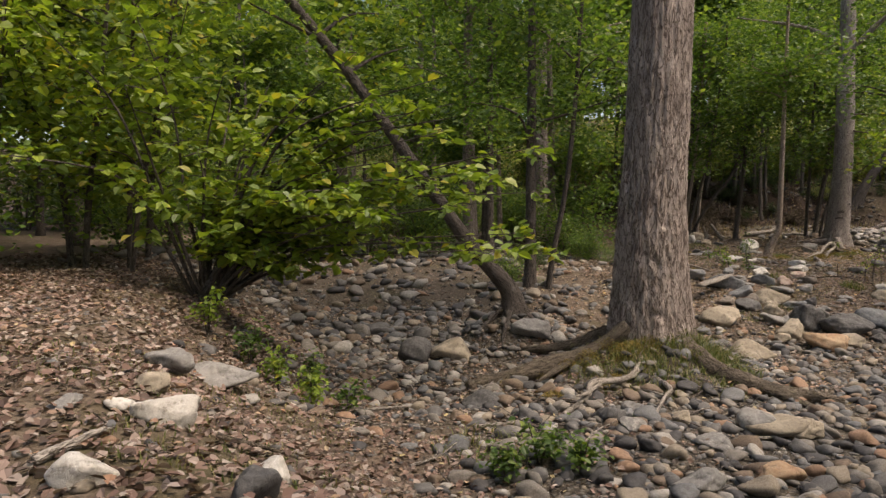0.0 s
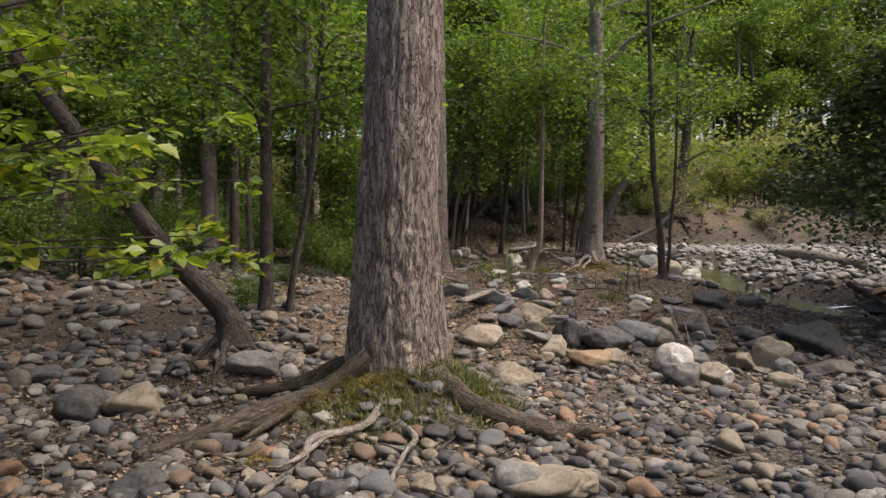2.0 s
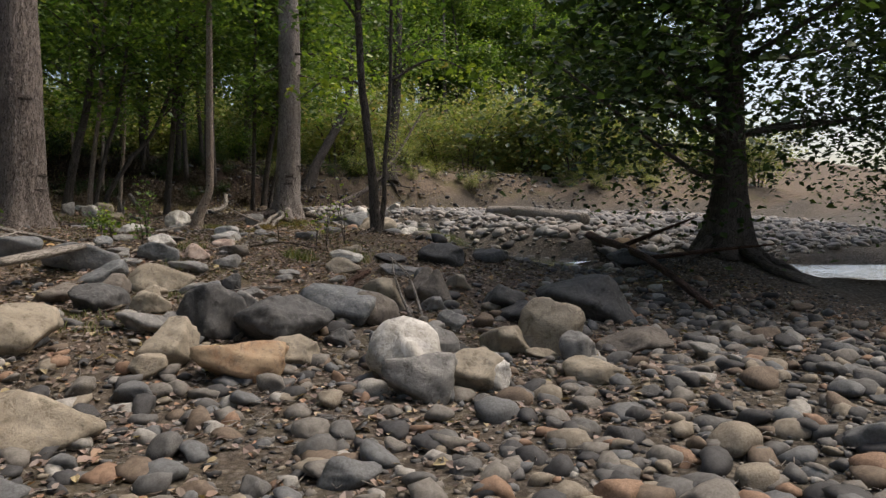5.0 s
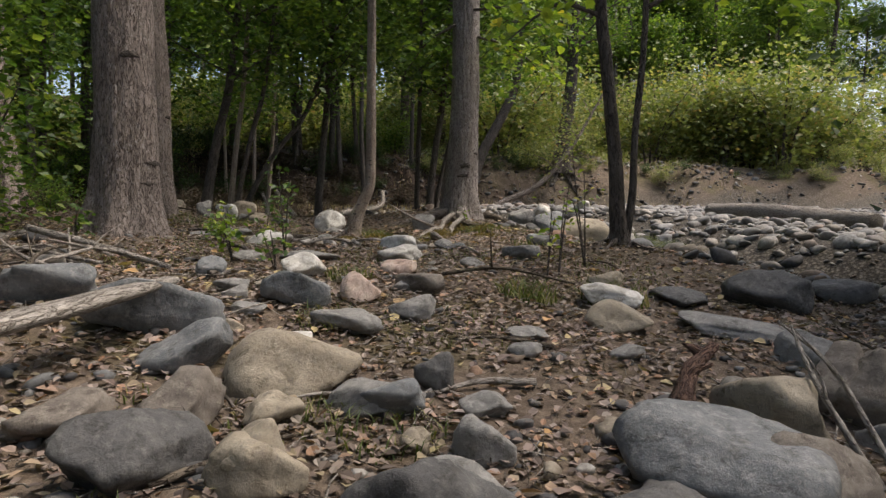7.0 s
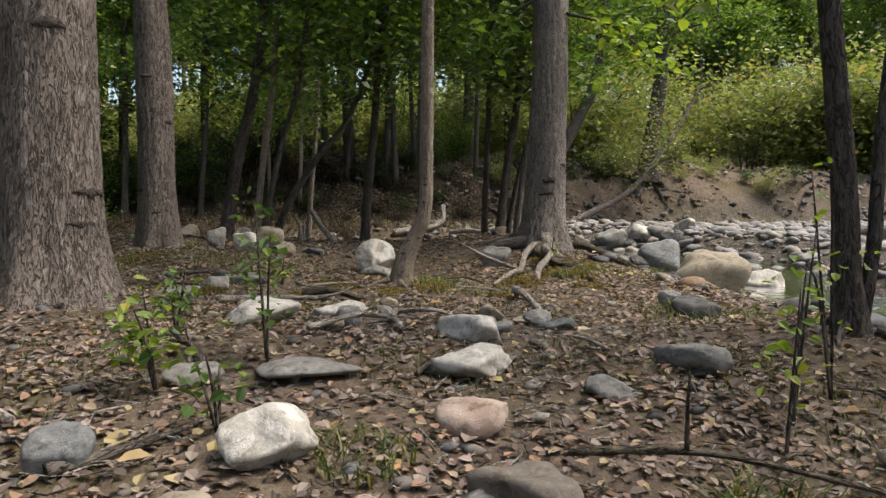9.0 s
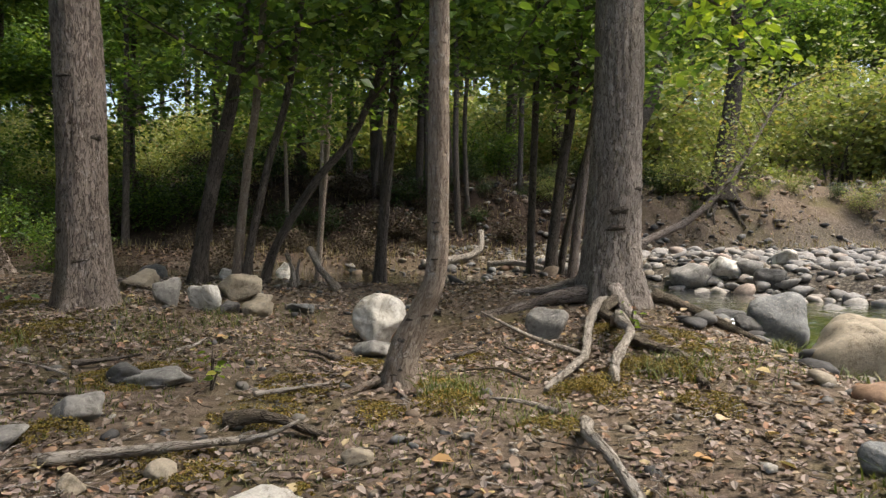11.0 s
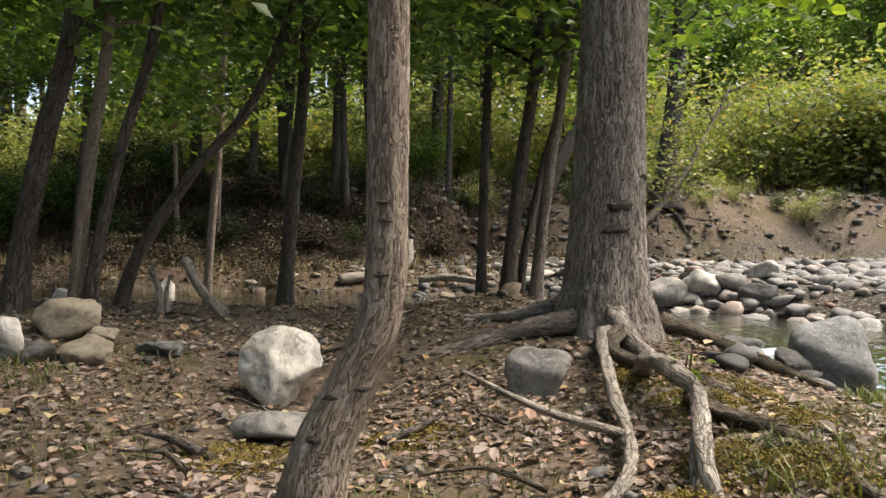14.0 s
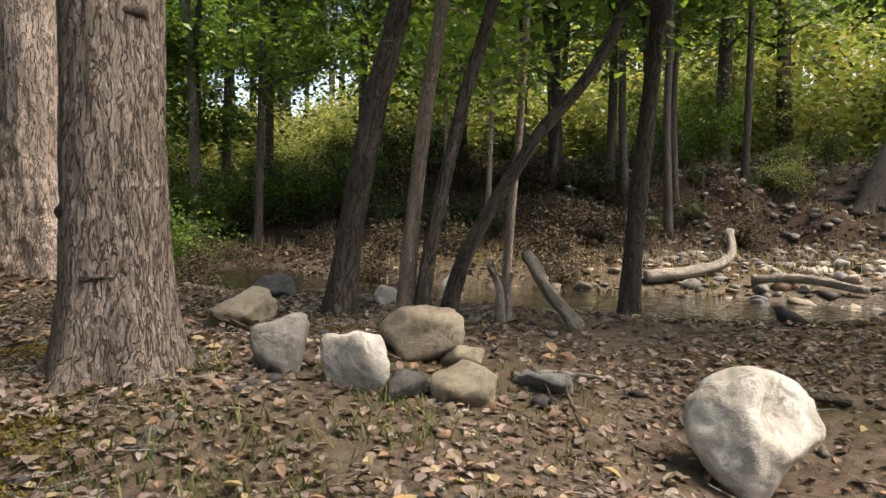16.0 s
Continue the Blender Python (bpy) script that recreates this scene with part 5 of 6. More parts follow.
def scatter(name, label, n, area, size, level, want, seed, sink=0.1, power=1.6, material=PEBBLE):
    """Stones too many to count, as one mesh."""
    rng = np.random.default_rng(seed)
    protos = [stone_geometry(700 + k, level, 8, 26.0) for k in range(8)]
    x0, x1, y0, y1 = area
    x, y = rng.uniform(x0, x1, n * 6), rng.uniform(y0, y1, n * 6)
    keep = rng.random(n * 6) < want(x, y)
    x, y = x[keep][:n], y[keep][:n]
    s = size[0] + (size[1] - size[0]) * rng.random(len(x)) ** power
    z = height(x, y) + s * sink
    a = rng.uniform(0, 6.28, len(x))
    vs, fs = [], []
    at = 0
    for k in range(8):
        m = np.arange(len(x)) % 8 == k
        v, f = protos[k]
        sx, sy, sz = s[m], s[m] * rng.uniform(0.6, 0.9, m.sum()), s[m] * rng.uniform(0.4, 0.65, m.sum())
        px, py, pz = v[None, :, 0] * sx[:, None], v[None, :, 1] * sy[:, None], v[None, :, 2] * sz[:, None]
        tl = rng.normal(0, 0.2, m.sum())[:, None]
        px, pz = px * np.cos(tl) - pz * np.sin(tl), px * np.sin(tl) + pz * np.cos(tl)
        ca, sa = np.cos(a[m])[:, None], np.sin(a[m])[:, None]
        w = np.stack([x[m][:, None] + px * ca - py * sa, y[m][:, None] + px * sa + py * ca, z[m][:, None] + pz], -1)
        vs.append(w.reshape(-1, 3))
        fs.append((f[None] + (np.arange(m.sum()) * len(v))[:, None, None]).reshape(-1, 3) + at)
        at += len(vs[-1])
    ob = new(name, raw_mesh(name, np.concatenate(vs), np.concatenate(fs), material))
    return tagged(ob, label, "stones", kind="stuff")


def bar(x, y):
    d, _ = creek(x, y)
    return smooth(0.6, 1.3, d) * smooth(14.0, 16.0, x) * smooth(9, 13, y) * smooth(28.5, 26.5, y - 0.3 * (18 - x)) + 0.8 * smooth(2.2, 0.4, d) * smooth(18, 16.5, y) + 0.5 * smooth(2.6, 1.6, d) * smooth(0.9, 1.4, d) * smooth(11, 13, y)


scatter("river_stones", "countless grey and tan stones of the open gravel bar", 5600, (13.5, 34, 12, 31), (0.09, 0.42), 2, lambda x, y: bar(x, y) * smooth(14.2, 15.4, x), 1, 0.14, 2.2, BAR_STONE)
scatter("river_stones", "grey and brown stones along the creek's near edge", 520, (11, 15.2, 12, 31), (0.08, 0.34), 2, lambda x, y: bar(x, y) * smooth(15.4, 14.2, x), 9, 0.1, 2.2)
scatter("river_stones", "countless cobbles filling the dry stream bed", 5400, (-5, 13, 4, 13.5), (0.07, 0.25), 2, gravel_mask, 2, 0.1)
scatter("gravel", "small grey and brown pebbles between the cobbles", 16000, (-3, 14, 3.8, 14), (0.02, 0.07), 1, lambda x, y: gravel_mask(x, y) * 0.9 + 0.05, 3)
scatter("river_stones", "stones of the dry channel under the wood", 1500, (-8, 4, 10.5, 32), (0.1, 0.42), 2, lambda x, y: 0.9 * gravel_mask(x, y), 4, 0.12, 2.0)
scatter("river_stones", "stones half buried in the soil beyond the large tree", 420, (1.2, 5.4, 11.5, 21), (0.07, 0.36), 2, lambda x, y: 0.3 + 0 * x, 8, 0.08, 2.0)
scatter("gravel", "scattered small stones in the leaf litter", 2600, (3, 13, 11.5, 27), (0.03, 0.13), 1, lambda x, y: 0.35 + 0 * x, 5, 0.05, 2.5)
scatter("gravel", "loose stones on the slope of the cut bank", 6500, (13, 36, 22, 34), (0.04, 0.3), 1, lambda x, y: 0.5 + 0 * x, 6, 0.05, 2.5)


scatter("gravel", "small stones on the leaf-strewn bank", 900, (-5, 2, 0.8, 9), (0.03, 0.11), 1, lambda x, y: 0.4 + 0 * x, 7, 0.05, 2.5)


# ---- fallen leaves, sticks, grass, moss ----
def strewn(name, label, n, area, size, want, seed, material, flat=0.25):
    rng = np.random.default_rng(seed)
    x0, x1, y0, y1 = area
    x, y = rng.uniform(x0, x1, n * 5), rng.uniform(y0, y1, n * 5)
    keep = rng.random(n * 5) < want(x, y)
    x, y = x[keep][:n], y[keep][:n]
    c = np.stack([x, y, height(x, y) + rng.uniform(0.006, 0.035, len(x))], -1)
    ob = new(name, raw_mesh(name, *leaves(rng, c, size, flat, True), material, False))
    return tagged(ob, label, "leaves", kind="stuff")


def litter(x, y):
    return np.clip(1 - 0.7 * gravel_mask(x, y), 0, 1) * np.where(creek(x, y)[0] < 1.1, 0, 1) * (0.55 + 0.45 * vnoise(x * 1.1, y * 1.1, 0, 31))


strewn("fallen_leaves", "brown and grey fallen leaves covering the soil", 58000, (3.2, 13.5, 8.0, 26.5), 0.052, litter, 1, LITTER)
strewn("fallen_leaves", "dry leaves strewn over the bank", 15000, (-6, 2.5, 0.8, 13), 0.055, litter, 2, LITTER)
strewn("fallen_leaves", "dry leaves round the large tree and its side channel", 14000, (-6, 5, 7, 22), 0.06, lambda x, y: 0.6 * np.clip(1.1 - gravel_mask(x, y), 0.25, 1), 5, LITTER)
strewn("fallen_leaves", "pale yellow and orange fallen leaves", 520, (3.2, 13.5, 9.5, 26), 0.1, litter, 3, LITTER_PALE)
strewn("fallen_leaves", "rotting leaves on the wooded cut bank, coloured darker for shade", 26000, (-4, 20, 26.5, 37), 0.1, lambda x, y: 0.15 + 0.8 * humus_shade_mask(x, y), 4, LITTER_SHADED, 0.5)
strewn("fallen_leaves", "dry leaves on the open cut bank", 2500, (19, 27, 26.5, 35), 0.09, lambda x, y: 0.6 + 0 * x, 6, LITTER)
strewn("fallen_leaves", "larger curled brown leaves over the soil", 3600, (3.2, 13.5, 8.0, 26.5), 0.075, litter, 7, LITTER, 0.3)


def strewn_twigs(label, n, area, want, seed, material):
    """Thin broken twigs lying every way over the litter, too many to count."""
    rng = np.random.default_rng(seed)
    x0, x1, y0, y1 = area
    x, y = rng.uniform(x0, x1, n * 4), rng.uniform(y0, y1, n * 4)
    keep = rng.random(n * 4) < want(x, y)
    x, y = x[keep][:n], y[keep][:n]
    m = len(x)
    a, L, r = rng.uniform(0, 6.28, m), rng.uniform(0.06, 0.3, m) ** 1.2, rng.uniform(0.0018, 0.0055, m)
    d = np.stack([np.cos(a), np.sin(a)], -1)
    side = np.stack([-d[:, 1], d[:, 0], np.zeros(m)], -1)
    rows = []
    for u in (-0.5, 0.05, 0.5):
        bend = 0.12 * L * (u == 0.05) * rng.normal(0, 1, m)
        px, py = x + d[:, 0] * L * u + side[:, 0] * bend, y + d[:, 1] * L * u + side[:, 1] * bend
        c = np.stack([px, py, height(px, py) + 0.012 + rng.uniform(0, 0.03, m)], -1)
        rr = (r * (1.0 - 0.5 * (u + 0.5)))[:, None]
        rows += [c + side * rr, c - side * rr, c + np.array([0, 0, 1.6]) * rr]
    v = np.stack(rows, 1).reshape(-1, 3)
    quads = np.array([[i * 3 + j, i * 3 + (j + 1) % 3, i * 3 + 3 + (j + 1) % 3, i * 3 + 3 + j] for i in range(2) for j in range(3)])
    f = (np.arange(m)[:, None, None] * 9 + quads[None]).reshape(-1, 4)
    return tagged(new("twigs", raw_mesh("twigs", v, f, material, True, v)), label, "twigs", kind="stuff")


strewn("fallen_leaves", "reddish-brown curled leaves thick on the bank", 20000, (-7, 2.2, 1.2, 11.5), 0.062, lambda x, y: np.clip(1.12 - gravel_mask(x, y), 0.08, 1) * (0.6 + 0.4 * vnoise(x * 1.3, y * 1.3, 0, 33)), 8, LITTER_RED, 0.45)


strewn_twigs("thin grey twigs scattered over the leaf litter", 3600, (3.5, 13, 9.5, 26), litter, 21, WOOD_GREY)
strewn_twigs("thin brown twigs scattered over the leaf litter", 3600, (3.5, 13, 9.5, 26), litter, 22, ROOT_WOOD)
strewn_twigs("thin brown twigs scattered over the bank and dry channel", 2600, (-5, 4.5, 1, 13), lambda x, y: 0.6 + 0 * x, 23, ROOT_WOOD)
strewn_twigs("bleached twigs and flood straw between the stones", 1500, (-3, 9, 4, 12), lambda x, y: 0.6 + 0 * x, 24, WOOD_GREY)
strewn_twigs("dead twigs on the wooded cut bank", 2600, (-3, 19, 27, 36), humus_shade_mask, 25, ROOT_WOOD)


def on_ground(pts, lift):
    return [(x, y, ground_at(x, y) + lift + (p[0] if p else 0)) for x, y, *p in pts]


def stick(name, pts, r0, r1, material, label, category="stick", group="", forks=0, seed=0, rough=0.34, segs=10, world_z=False):
    rng = np.random.default_rng(seed)
    line = pts if world_z else on_ground(pts, r0 * 0.45)
    span = math.dist(line[0], line[-1])
    line = [line[0], *[(p[0] + w[0], p[1] + w[1], p[2] + abs(w[2]) * 0.4) for p, w in zip(line[1:-1], rng.normal(0, 0.045 * span, (len(line) - 2, 3)))], line[-1]]
    origin = np.array(line[0])
    ob = thing(name, tuple(origin), label, category, group)
    local = [np.array(p) - origin for p in line]
    part("stem", tube(local, list(np.linspace(r0, r1, 4)), segs, 8 * len(pts), rough, seed), material, ob)
    c = curve_points(local, 20)
    for _ in range(forks):
        i = rng.integers(6, 17)
        L = np.linalg.norm(c[-1] - c[0]) * rng.uniform(0.2, 0.4)
        d = (c[-1] - c[0]) / np.linalg.norm(c[-1] - c[0]) + rng.normal(0, 0.55, 3) * np.array([1, 1, 0.5]) + np.array([0, 0, 0.12])
        d /= np.linalg.norm(d)
        part("fork", tube([c[i], c[i] + d * L * 0.5, c[i] + d * L + rng.normal(0, 0.03, 3)], [r1 * 1.1, r1 * 0.8, r1 * 0.3], 6, 8, 0.1, seed), material, ob)
    return ob


# roots of the large tree
stick("root", [(2.55, 9.15, 0.02), (1.95, 9.05, -0.03), (1.2, 8.7, 0.0), (0.75, 8.65, -0.04), (0.3, 8.35, -0.04)], 0.16, 0.06, ROOT_WOOD, "long mossy root spreading from the large tree", "root", "roots of the large tree", 3, 1)
stick("root", [(2.6, 8.7, -0.06), (2.25, 8.2, 0.04), (2.0, 7.6, 0.12), (1.65, 7.4, 0.06), (1.25, 6.9, 0.0)], 0.045, 0.025, WOOD_GREY, "bleached bare root below the large tree", "root", "roots of the large tree", 2, 2)
stick("root", [(2.6, 8.3, -0.05), (2.5, 7.9, 0.06), (2.45, 7.3, 0.12), (2.2, 6.9, 0.02)], 0.03, 0.015, WOOD_GREY, "bleached bare root below the large tree", "root", "roots of the large tree", 1, 3)
stick("root", [(3.2, 8.9, -0.08), (3.45, 8.35, -0.07), (3.9, 7.9, -0.05), (4.2, 7.75, -0.05), (4.55, 7.55, -0.02)], 0.14, 0.05, ROOT_WOOD, "thick brown root beside the large tree", "root", "roots of the large tree", 2, 4)
stick("root", [(2.5, 9.4, 0.0), (1.9, 9.9, 0.0), (1.2, 10.1, -0.02)], 0.13, 0.05, ROOT_WOOD, "mossy root spreading from the large tree", "root", "roots of the large tree", 1, 5)
# roots of the creekside tree
RT = "roots of the creekside tree"
stick("root", [(12.15, 21.0, 0.1), (11.8, 20.61, 0.05), (11.38, 20.0, 0.05), (10.84, 19.33, 0.06), (10.48, 19.08, 0.05), (10.22, 18.94, 0.0)], 0.045, 0.025, WOOD_GREY, "bleached bare root of the creekside tree", "root", RT, 1, 6, 0.4, 16)
stick("root", [(11.75, 20.25, 0.05), (11.6, 20.0, 0.14), (11.33, 19.55, 0.16), (11.19, 19.22, 0.14), (10.84, 18.91, 0.08), (10.68, 18.79, 0.0)], 0.06, 0.028, WOOD_GREY, "looped bleached root of the creekside tree", "root", RT, 1, 7, 0.4, 16)
stick("root", [(12.3, 21.0, 0.1), (12.04, 20.75, 0.0), (11.99, 20.1, -0.03), (11.5, 19.4, -0.02), (11.25, 18.9, 0.02), (11.13, 18.42, 0.0)], 0.06, 0.03, ROOT_WOOD, "mossy root of the creekside tree reaching the pool", "root", RT, 0, 8, 0.4, 14)
stick("root", [(12.3, 21.35, 0.05), (11.98, 21.5, -0.02), (11.38, 21.64, -0.06), (10.82, 21.82, -0.1)], 0.12, 0.06, BARK_GREY, "thick bark-covered root of the creekside tree", "root", RT, 0, 9)
stick("root", [(10.0, 18.1, 0.05), (9.85, 17.8, 0.1), (9.75, 17.5, 0.06), (9.6, 16.95, 0.0)], 0.04, 0.022, WOOD_GREY, "bleached curved root lying in the litter", "root", RT, 0, 10)
stick("root", [(12.9, 21.2, 0.05), (13.1, 20.7, 0.0), (13.3, 20.0, -0.02)], 0.09, 0.03, ROOT_WOOD, "mossy root of the creekside tree reaching the pool", "root", RT, 0, 11)
# driftwood and sticks
stick("driftwood", [(8.22, 16.55, 0.03), (8.3, 16.9, 0.06), (8.44, 17.23, 0.08)], 0.022, 0.016, WOOD_GREY, "bleached forked driftwood on the stones", "driftwood", "", 1, 12)
stick("driftwood", [(8.44, 17.23, 0.06), (8.6, 17.15, 0.07), (8.85, 17.1, 0.02)], 0.018, 0.01, WOOD_GREY, "short bleached driftwood stick", "driftwood", "", 0, 13)
stick("driftwood", [(7.65, 16.72, 0.05), (7.95, 16.85, 0.08), (8.3, 17.05, 0.06)], 0.022, 0.014, WOOD_GREY, "bleached driftwood branch on the stones", "driftwood", "", 2, 14)
stick("driftwood", [(7.3, 18.45, 0.03), (7.9, 18.55, 0.05), (8.35, 18.6, 0.03)], 0.03, 0.02, WOOD_GREY, "grey root lying along the litter", "driftwood", "", 1, 15)
stick("driftwood", [(8.15, 18.95, 0.02), (8.4, 18.8, 0.06), (8.66, 18.62, 0.0)], 0.045, 0.025, ROOT_WOOD, "stubby grey root in the litter", "driftwood", "", 0, 16)
stick("log", [(19.45, 21.0, 0.08), (19.0, 19.4, 0.1), (18.4, 16.6, 0.06)], 0.2, 0.17, WOOD_GREY, "bleached driftwood log on the gravel bar", "log", "", 1, 17, 0.1, 18)
stick("fallen_branch", [(14.8, 13.9, 0.25), (13.3, 12.0, 0.12), (11.5, 9.8, 0.1)], 0.075, 0.04, WOOD_ROT, "long brown fallen branch under the dark alder", "branch", "", 2, 18)
stick("driftwood", [(7.85, 12.0, 0.06), (8.1, 12.12, 0.16), (8.35, 12.22, 0.24)], 0.055, 0.03, WOOD_ROT, "splintered reddish rotten wood between boulders", "driftwood", "", 2, 19, 0.3)
stick("stick", [(8.2, 11.3, 0.02), (8.25, 11.55, 0.3), (8.35, 11.8, 0.52)], 0.016, 0.008, WOOD_GREY, "thin bleached stick leaning among boulders", "stick", "sticks", 1, 20)
stick("stick", [(8.35, 11.3, 0.02), (8.45, 11.6, 0.32), (8.4, 11.9, 0.5)], 0.014, 0.007, WOOD_GREY, "thin bleached stick leaning among boulders", "stick", "sticks", 1, 21)
stick("stick", [(8.1, 14.6, 0.1), (8.5, 14.3, 0.16), (8.95, 13.98, 0.1)], 0.016, 0.009, ROOT_WOOD, "thin dead branch over the litter", "stick", "sticks", 2, 22)
stick("stick", [(5.2, 17.5, 0.2), (5.7, 16.5, 0.12), (6.2, 15.7, 0.02)], 0.035, 0.02, WOOD_GREY, "long grey stick beside the trunk", "stick", "sticks", 2, 23)
stick("curved_root", [(12.6, 28.2, 0.06), (13.3, 28.1, 0.04), (13.9, 28.2, 0.2), (14.05, 28.4, 0.62)], 0.1, 0.05, WOOD_GREY, "curled driftwood root on the far shore", "driftwood", "", 1, 24)
stick("log", [(13.76, 27.4, 0.06), (14.1, 26.9, 0.08), (14.53, 26.25, 0.05)], 0.07, 0.05, WOOD_GREY, "pale driftwood pole along the far shore", "log", "", 0, 25)
stick("stake", [(9.88, 23.85, 0.0), (9.72, 23.98, 0.25), (9.55, 24.12, 0.5)], 0.06, 0.045, WOOD_GREY, "leaning grey broken stake by the back channel", "stake", "broken stakes", 0, 26)
stick("stake", [(9.3, 23.95, 0.0), (9.27, 23.97, 0.25), (9.22, 24.0, 0.45)], 0.04, 0.02, WOOD_GREY, "splintered upright stub by the back channel", "stake", "broken stakes", 1, 27)
stick("stake", [(9.38, 24.0, 0.0), (9.39, 24.01, 0.18), (9.41, 24.03, 0.36)], 0.035, 0.015, WOOD_GREY, "splintered upright stub by the back channel", "stake", "broken stakes", 0, 28)
stick("stick", [(7.95, 22.6, 0.03), (7.7, 22.95, 0.05), (7.35, 23.4, 0.1)], 0.018, 0.012, ROOT_WOOD, "thin grey branch beside the stones", "stick", "sticks", 1, 29)
for k, (ax, ay, L, a) in enumerate(((9.2, 21.2, 0.35, 80), (9.35, 21.3, 0.35, 95), (9.0, 20.6, 0.5, 120), (8.9, 20.3, 0.4, 130), (8.6, 19.5, 0.5, 10), (7.4, 20.6, 0.5, 20), (7.0, 19.8, 0.6, 160), (8.0, 21.0, 0.5, 60), (10.2, 20.4, 0.5, 30),
                                    (10.1, 19.5, 0.55, 140), (9.9, 18.7, 0.5, 125), (6.6, 15.2, 0.5, 30), (7.7, 13.2, 0.6, 150), (7.2, 12.6, 0.5, 170), (6.9, 16.4, 0.7, 100), (8.1, 15.9, 0.4, 50), (9.3, 22.6, 0.6, 5), (10.4, 22.2, 0.6, 170),
                                    (5.9, 12.3, 0.6, 20), (6.4, 11.4, 0.4, 60), (5.3, 16.3, 0.8, 140), (5.0, 16.8, 0.9, 40), (5.6, 17.2, 0.8, 10), (4.9, 17.4, 0.9, 170), (5.3, 16.9, 0.7, 75), (0.6, 6.6, 0.7, 30), (1.2, 7.6, 0.8, 160),
                                    (0.9, 5.7, 0.6, 120), (-0.5, 7.2, 0.9, 20), (-0.2, 8.3, 0.9, 150), (4.6, 6.6, 0.5, 40), (3.2, 6.4, 0.5, 10), (5.2, 7.0, 0.4, 100), (-1.0, 3.6, 0.5, 50), (-1.6, 2.9, 0.5, 80))):
    c, s = math.cos(radians(a)), math.sin(radians(a))
    stick("stick", [(ax - c * L / 2, ay - s * L / 2, 0.02), (ax + s * 0.04, ay - c * 0.04, 0.03), (ax + c * L / 2, ay + s * L / 2, 0.015)], 0.016 + 0.006 * (k % 3), 0.007, (ROOT_WOOD, WOOD_GREY, BARK_DARK)[k % 3],
          "small dead stick in the leaf litter", "stick", "sticks", k % 3, 60 + k)


rng = np.random.default_rng(91)
for k in range(90):
    if k < 30:
        ax, ay, L = rng.normal(2.5, 0.7), rng.normal(8.2, 0.6), rng.uniform(0.25, 0.6)
    elif k < 60:
        ax, ay, L = rng.uniform(5.5, 11), rng.uniform(11.5, 23), rng.uniform(0.25, 0.6)
    else:
        ax, ay, L = rng.uniform(-1.5, 2.2), rng.uniform(5.2, 10), rng.uniform(0.4, 1.1)
    a = rng.uniform(0, math.pi)
    c, s = math.cos(a) * L / 2, math.sin(a) * L / 2
    if math.hypot(ax - 2.92, ay - 9.45) < 0.6:
        continue
    stick("stick", [(ax - c, ay - s, 0.01), (ax + rng.normal(0, 0.03), ay, rng.uniform(0.01, 0.06)), (ax + c, ay + s, rng.uniform(0, 0.1))], rng.uniform(0.006, 0.015), 0.004, (ROOT_WOOD, WOOD_GREY, BARK_DARK)[k % 3],
          "small dead stick in the leaf litter", "stick", "sticks", k % 3, 160 + k, segs=6)


for k in range(18):
    ax, ay, L, a = rng.uniform(4.3, 5.6), rng.uniform(15.8, 17.8), rng.uniform(0.5, 1.2), rng.uniform(0, math.pi)
    c, d = math.cos(a) * L / 2, math.sin(a) * L / 2
    stick("stick", [(ax - c, ay - d, 0.02), (ax + rng.normal(0, 0.05), ay, rng.uniform(0.05, 0.16)), (ax + c, ay + d, rng.uniform(0.02, 0.3))], rng.uniform(0.012, 0.026), 0.007, (WOOD_GREY, WOOD_GREY, ROOT_WOOD)[k % 3],
          "bleached flood-wood stick piled beside the trunk", "stick", "piled flood-wood sticks", k % 3, 360 + k, segs=7)


def plank():
    ob = thing("plank", (5.45, 13.5, 0.0), "weathered grey split plank resting on stones", "plank")
    board = tube([(-0.5, -0.5, 0.0), (0.0, 0.0, 0.05), (0.52, 0.5, 0.1)], [0.1, 0.11, 0.1, 0.06], 12, 26, 0.12, 4, lambda a, s, L: 1 / (np.abs(np.cos(a)) ** 5 + np.abs(np.sin(a) * 3.0) ** 5) ** 0.2)
    part("board", board, WOOD_GREY, ob)
    return ob


plank()


def tuft(x, y, r, n, h, material, label, seed, name="grass_tuft", z=None, lean=0.5):
    rng = np.random.default_rng(seed)
    a, d = rng.uniform(0, 6.28, n), r * np.sqrt(rng.random(n))
    px, py = x + d * np.cos(a), y + d * np.sin(a)
    pz = height(px, py) - 0.01
    L = h * rng.uniform(0.4, 1.1, n)
    b = rng.uniform(0, 6.28, n)
    out = np.stack([np.cos(b), np.sin(b), np.zeros(n)], -1) * (L * lean * rng.uniform(0.3, 1.2, n))[:, None]
    side = np.stack([-np.sin(b), np.cos(b), np.zeros(n)], -1) * (0.004 + 0.012 * h)
    p = np.stack([px, py, pz], -1)
    up = np.stack([0 * L, 0 * L, L], -1)
    v = np.stack([p - side, p + side, p + side * 0.7 + up * 0.6 + out * 0.4, p - side * 0.7 + up * 0.6 + out * 0.4, p + up * 0.9 + out], 1)
    v = np.concatenate([v, (p + up * 0.88 + out * 1.02)[:, None]], 1).reshape(-1, 3)
    k = np.arange(n)[:, None] * 6
    ob = new(name, raw_mesh(name, v, np.concatenate([k + np.array([[0, 1, 2, 3]]), k + np.array([[3, 2, 4, 5]])]), material, False))
    return tagged(ob, label, "grass" if "grass" in name else "moss", kind="stuff")


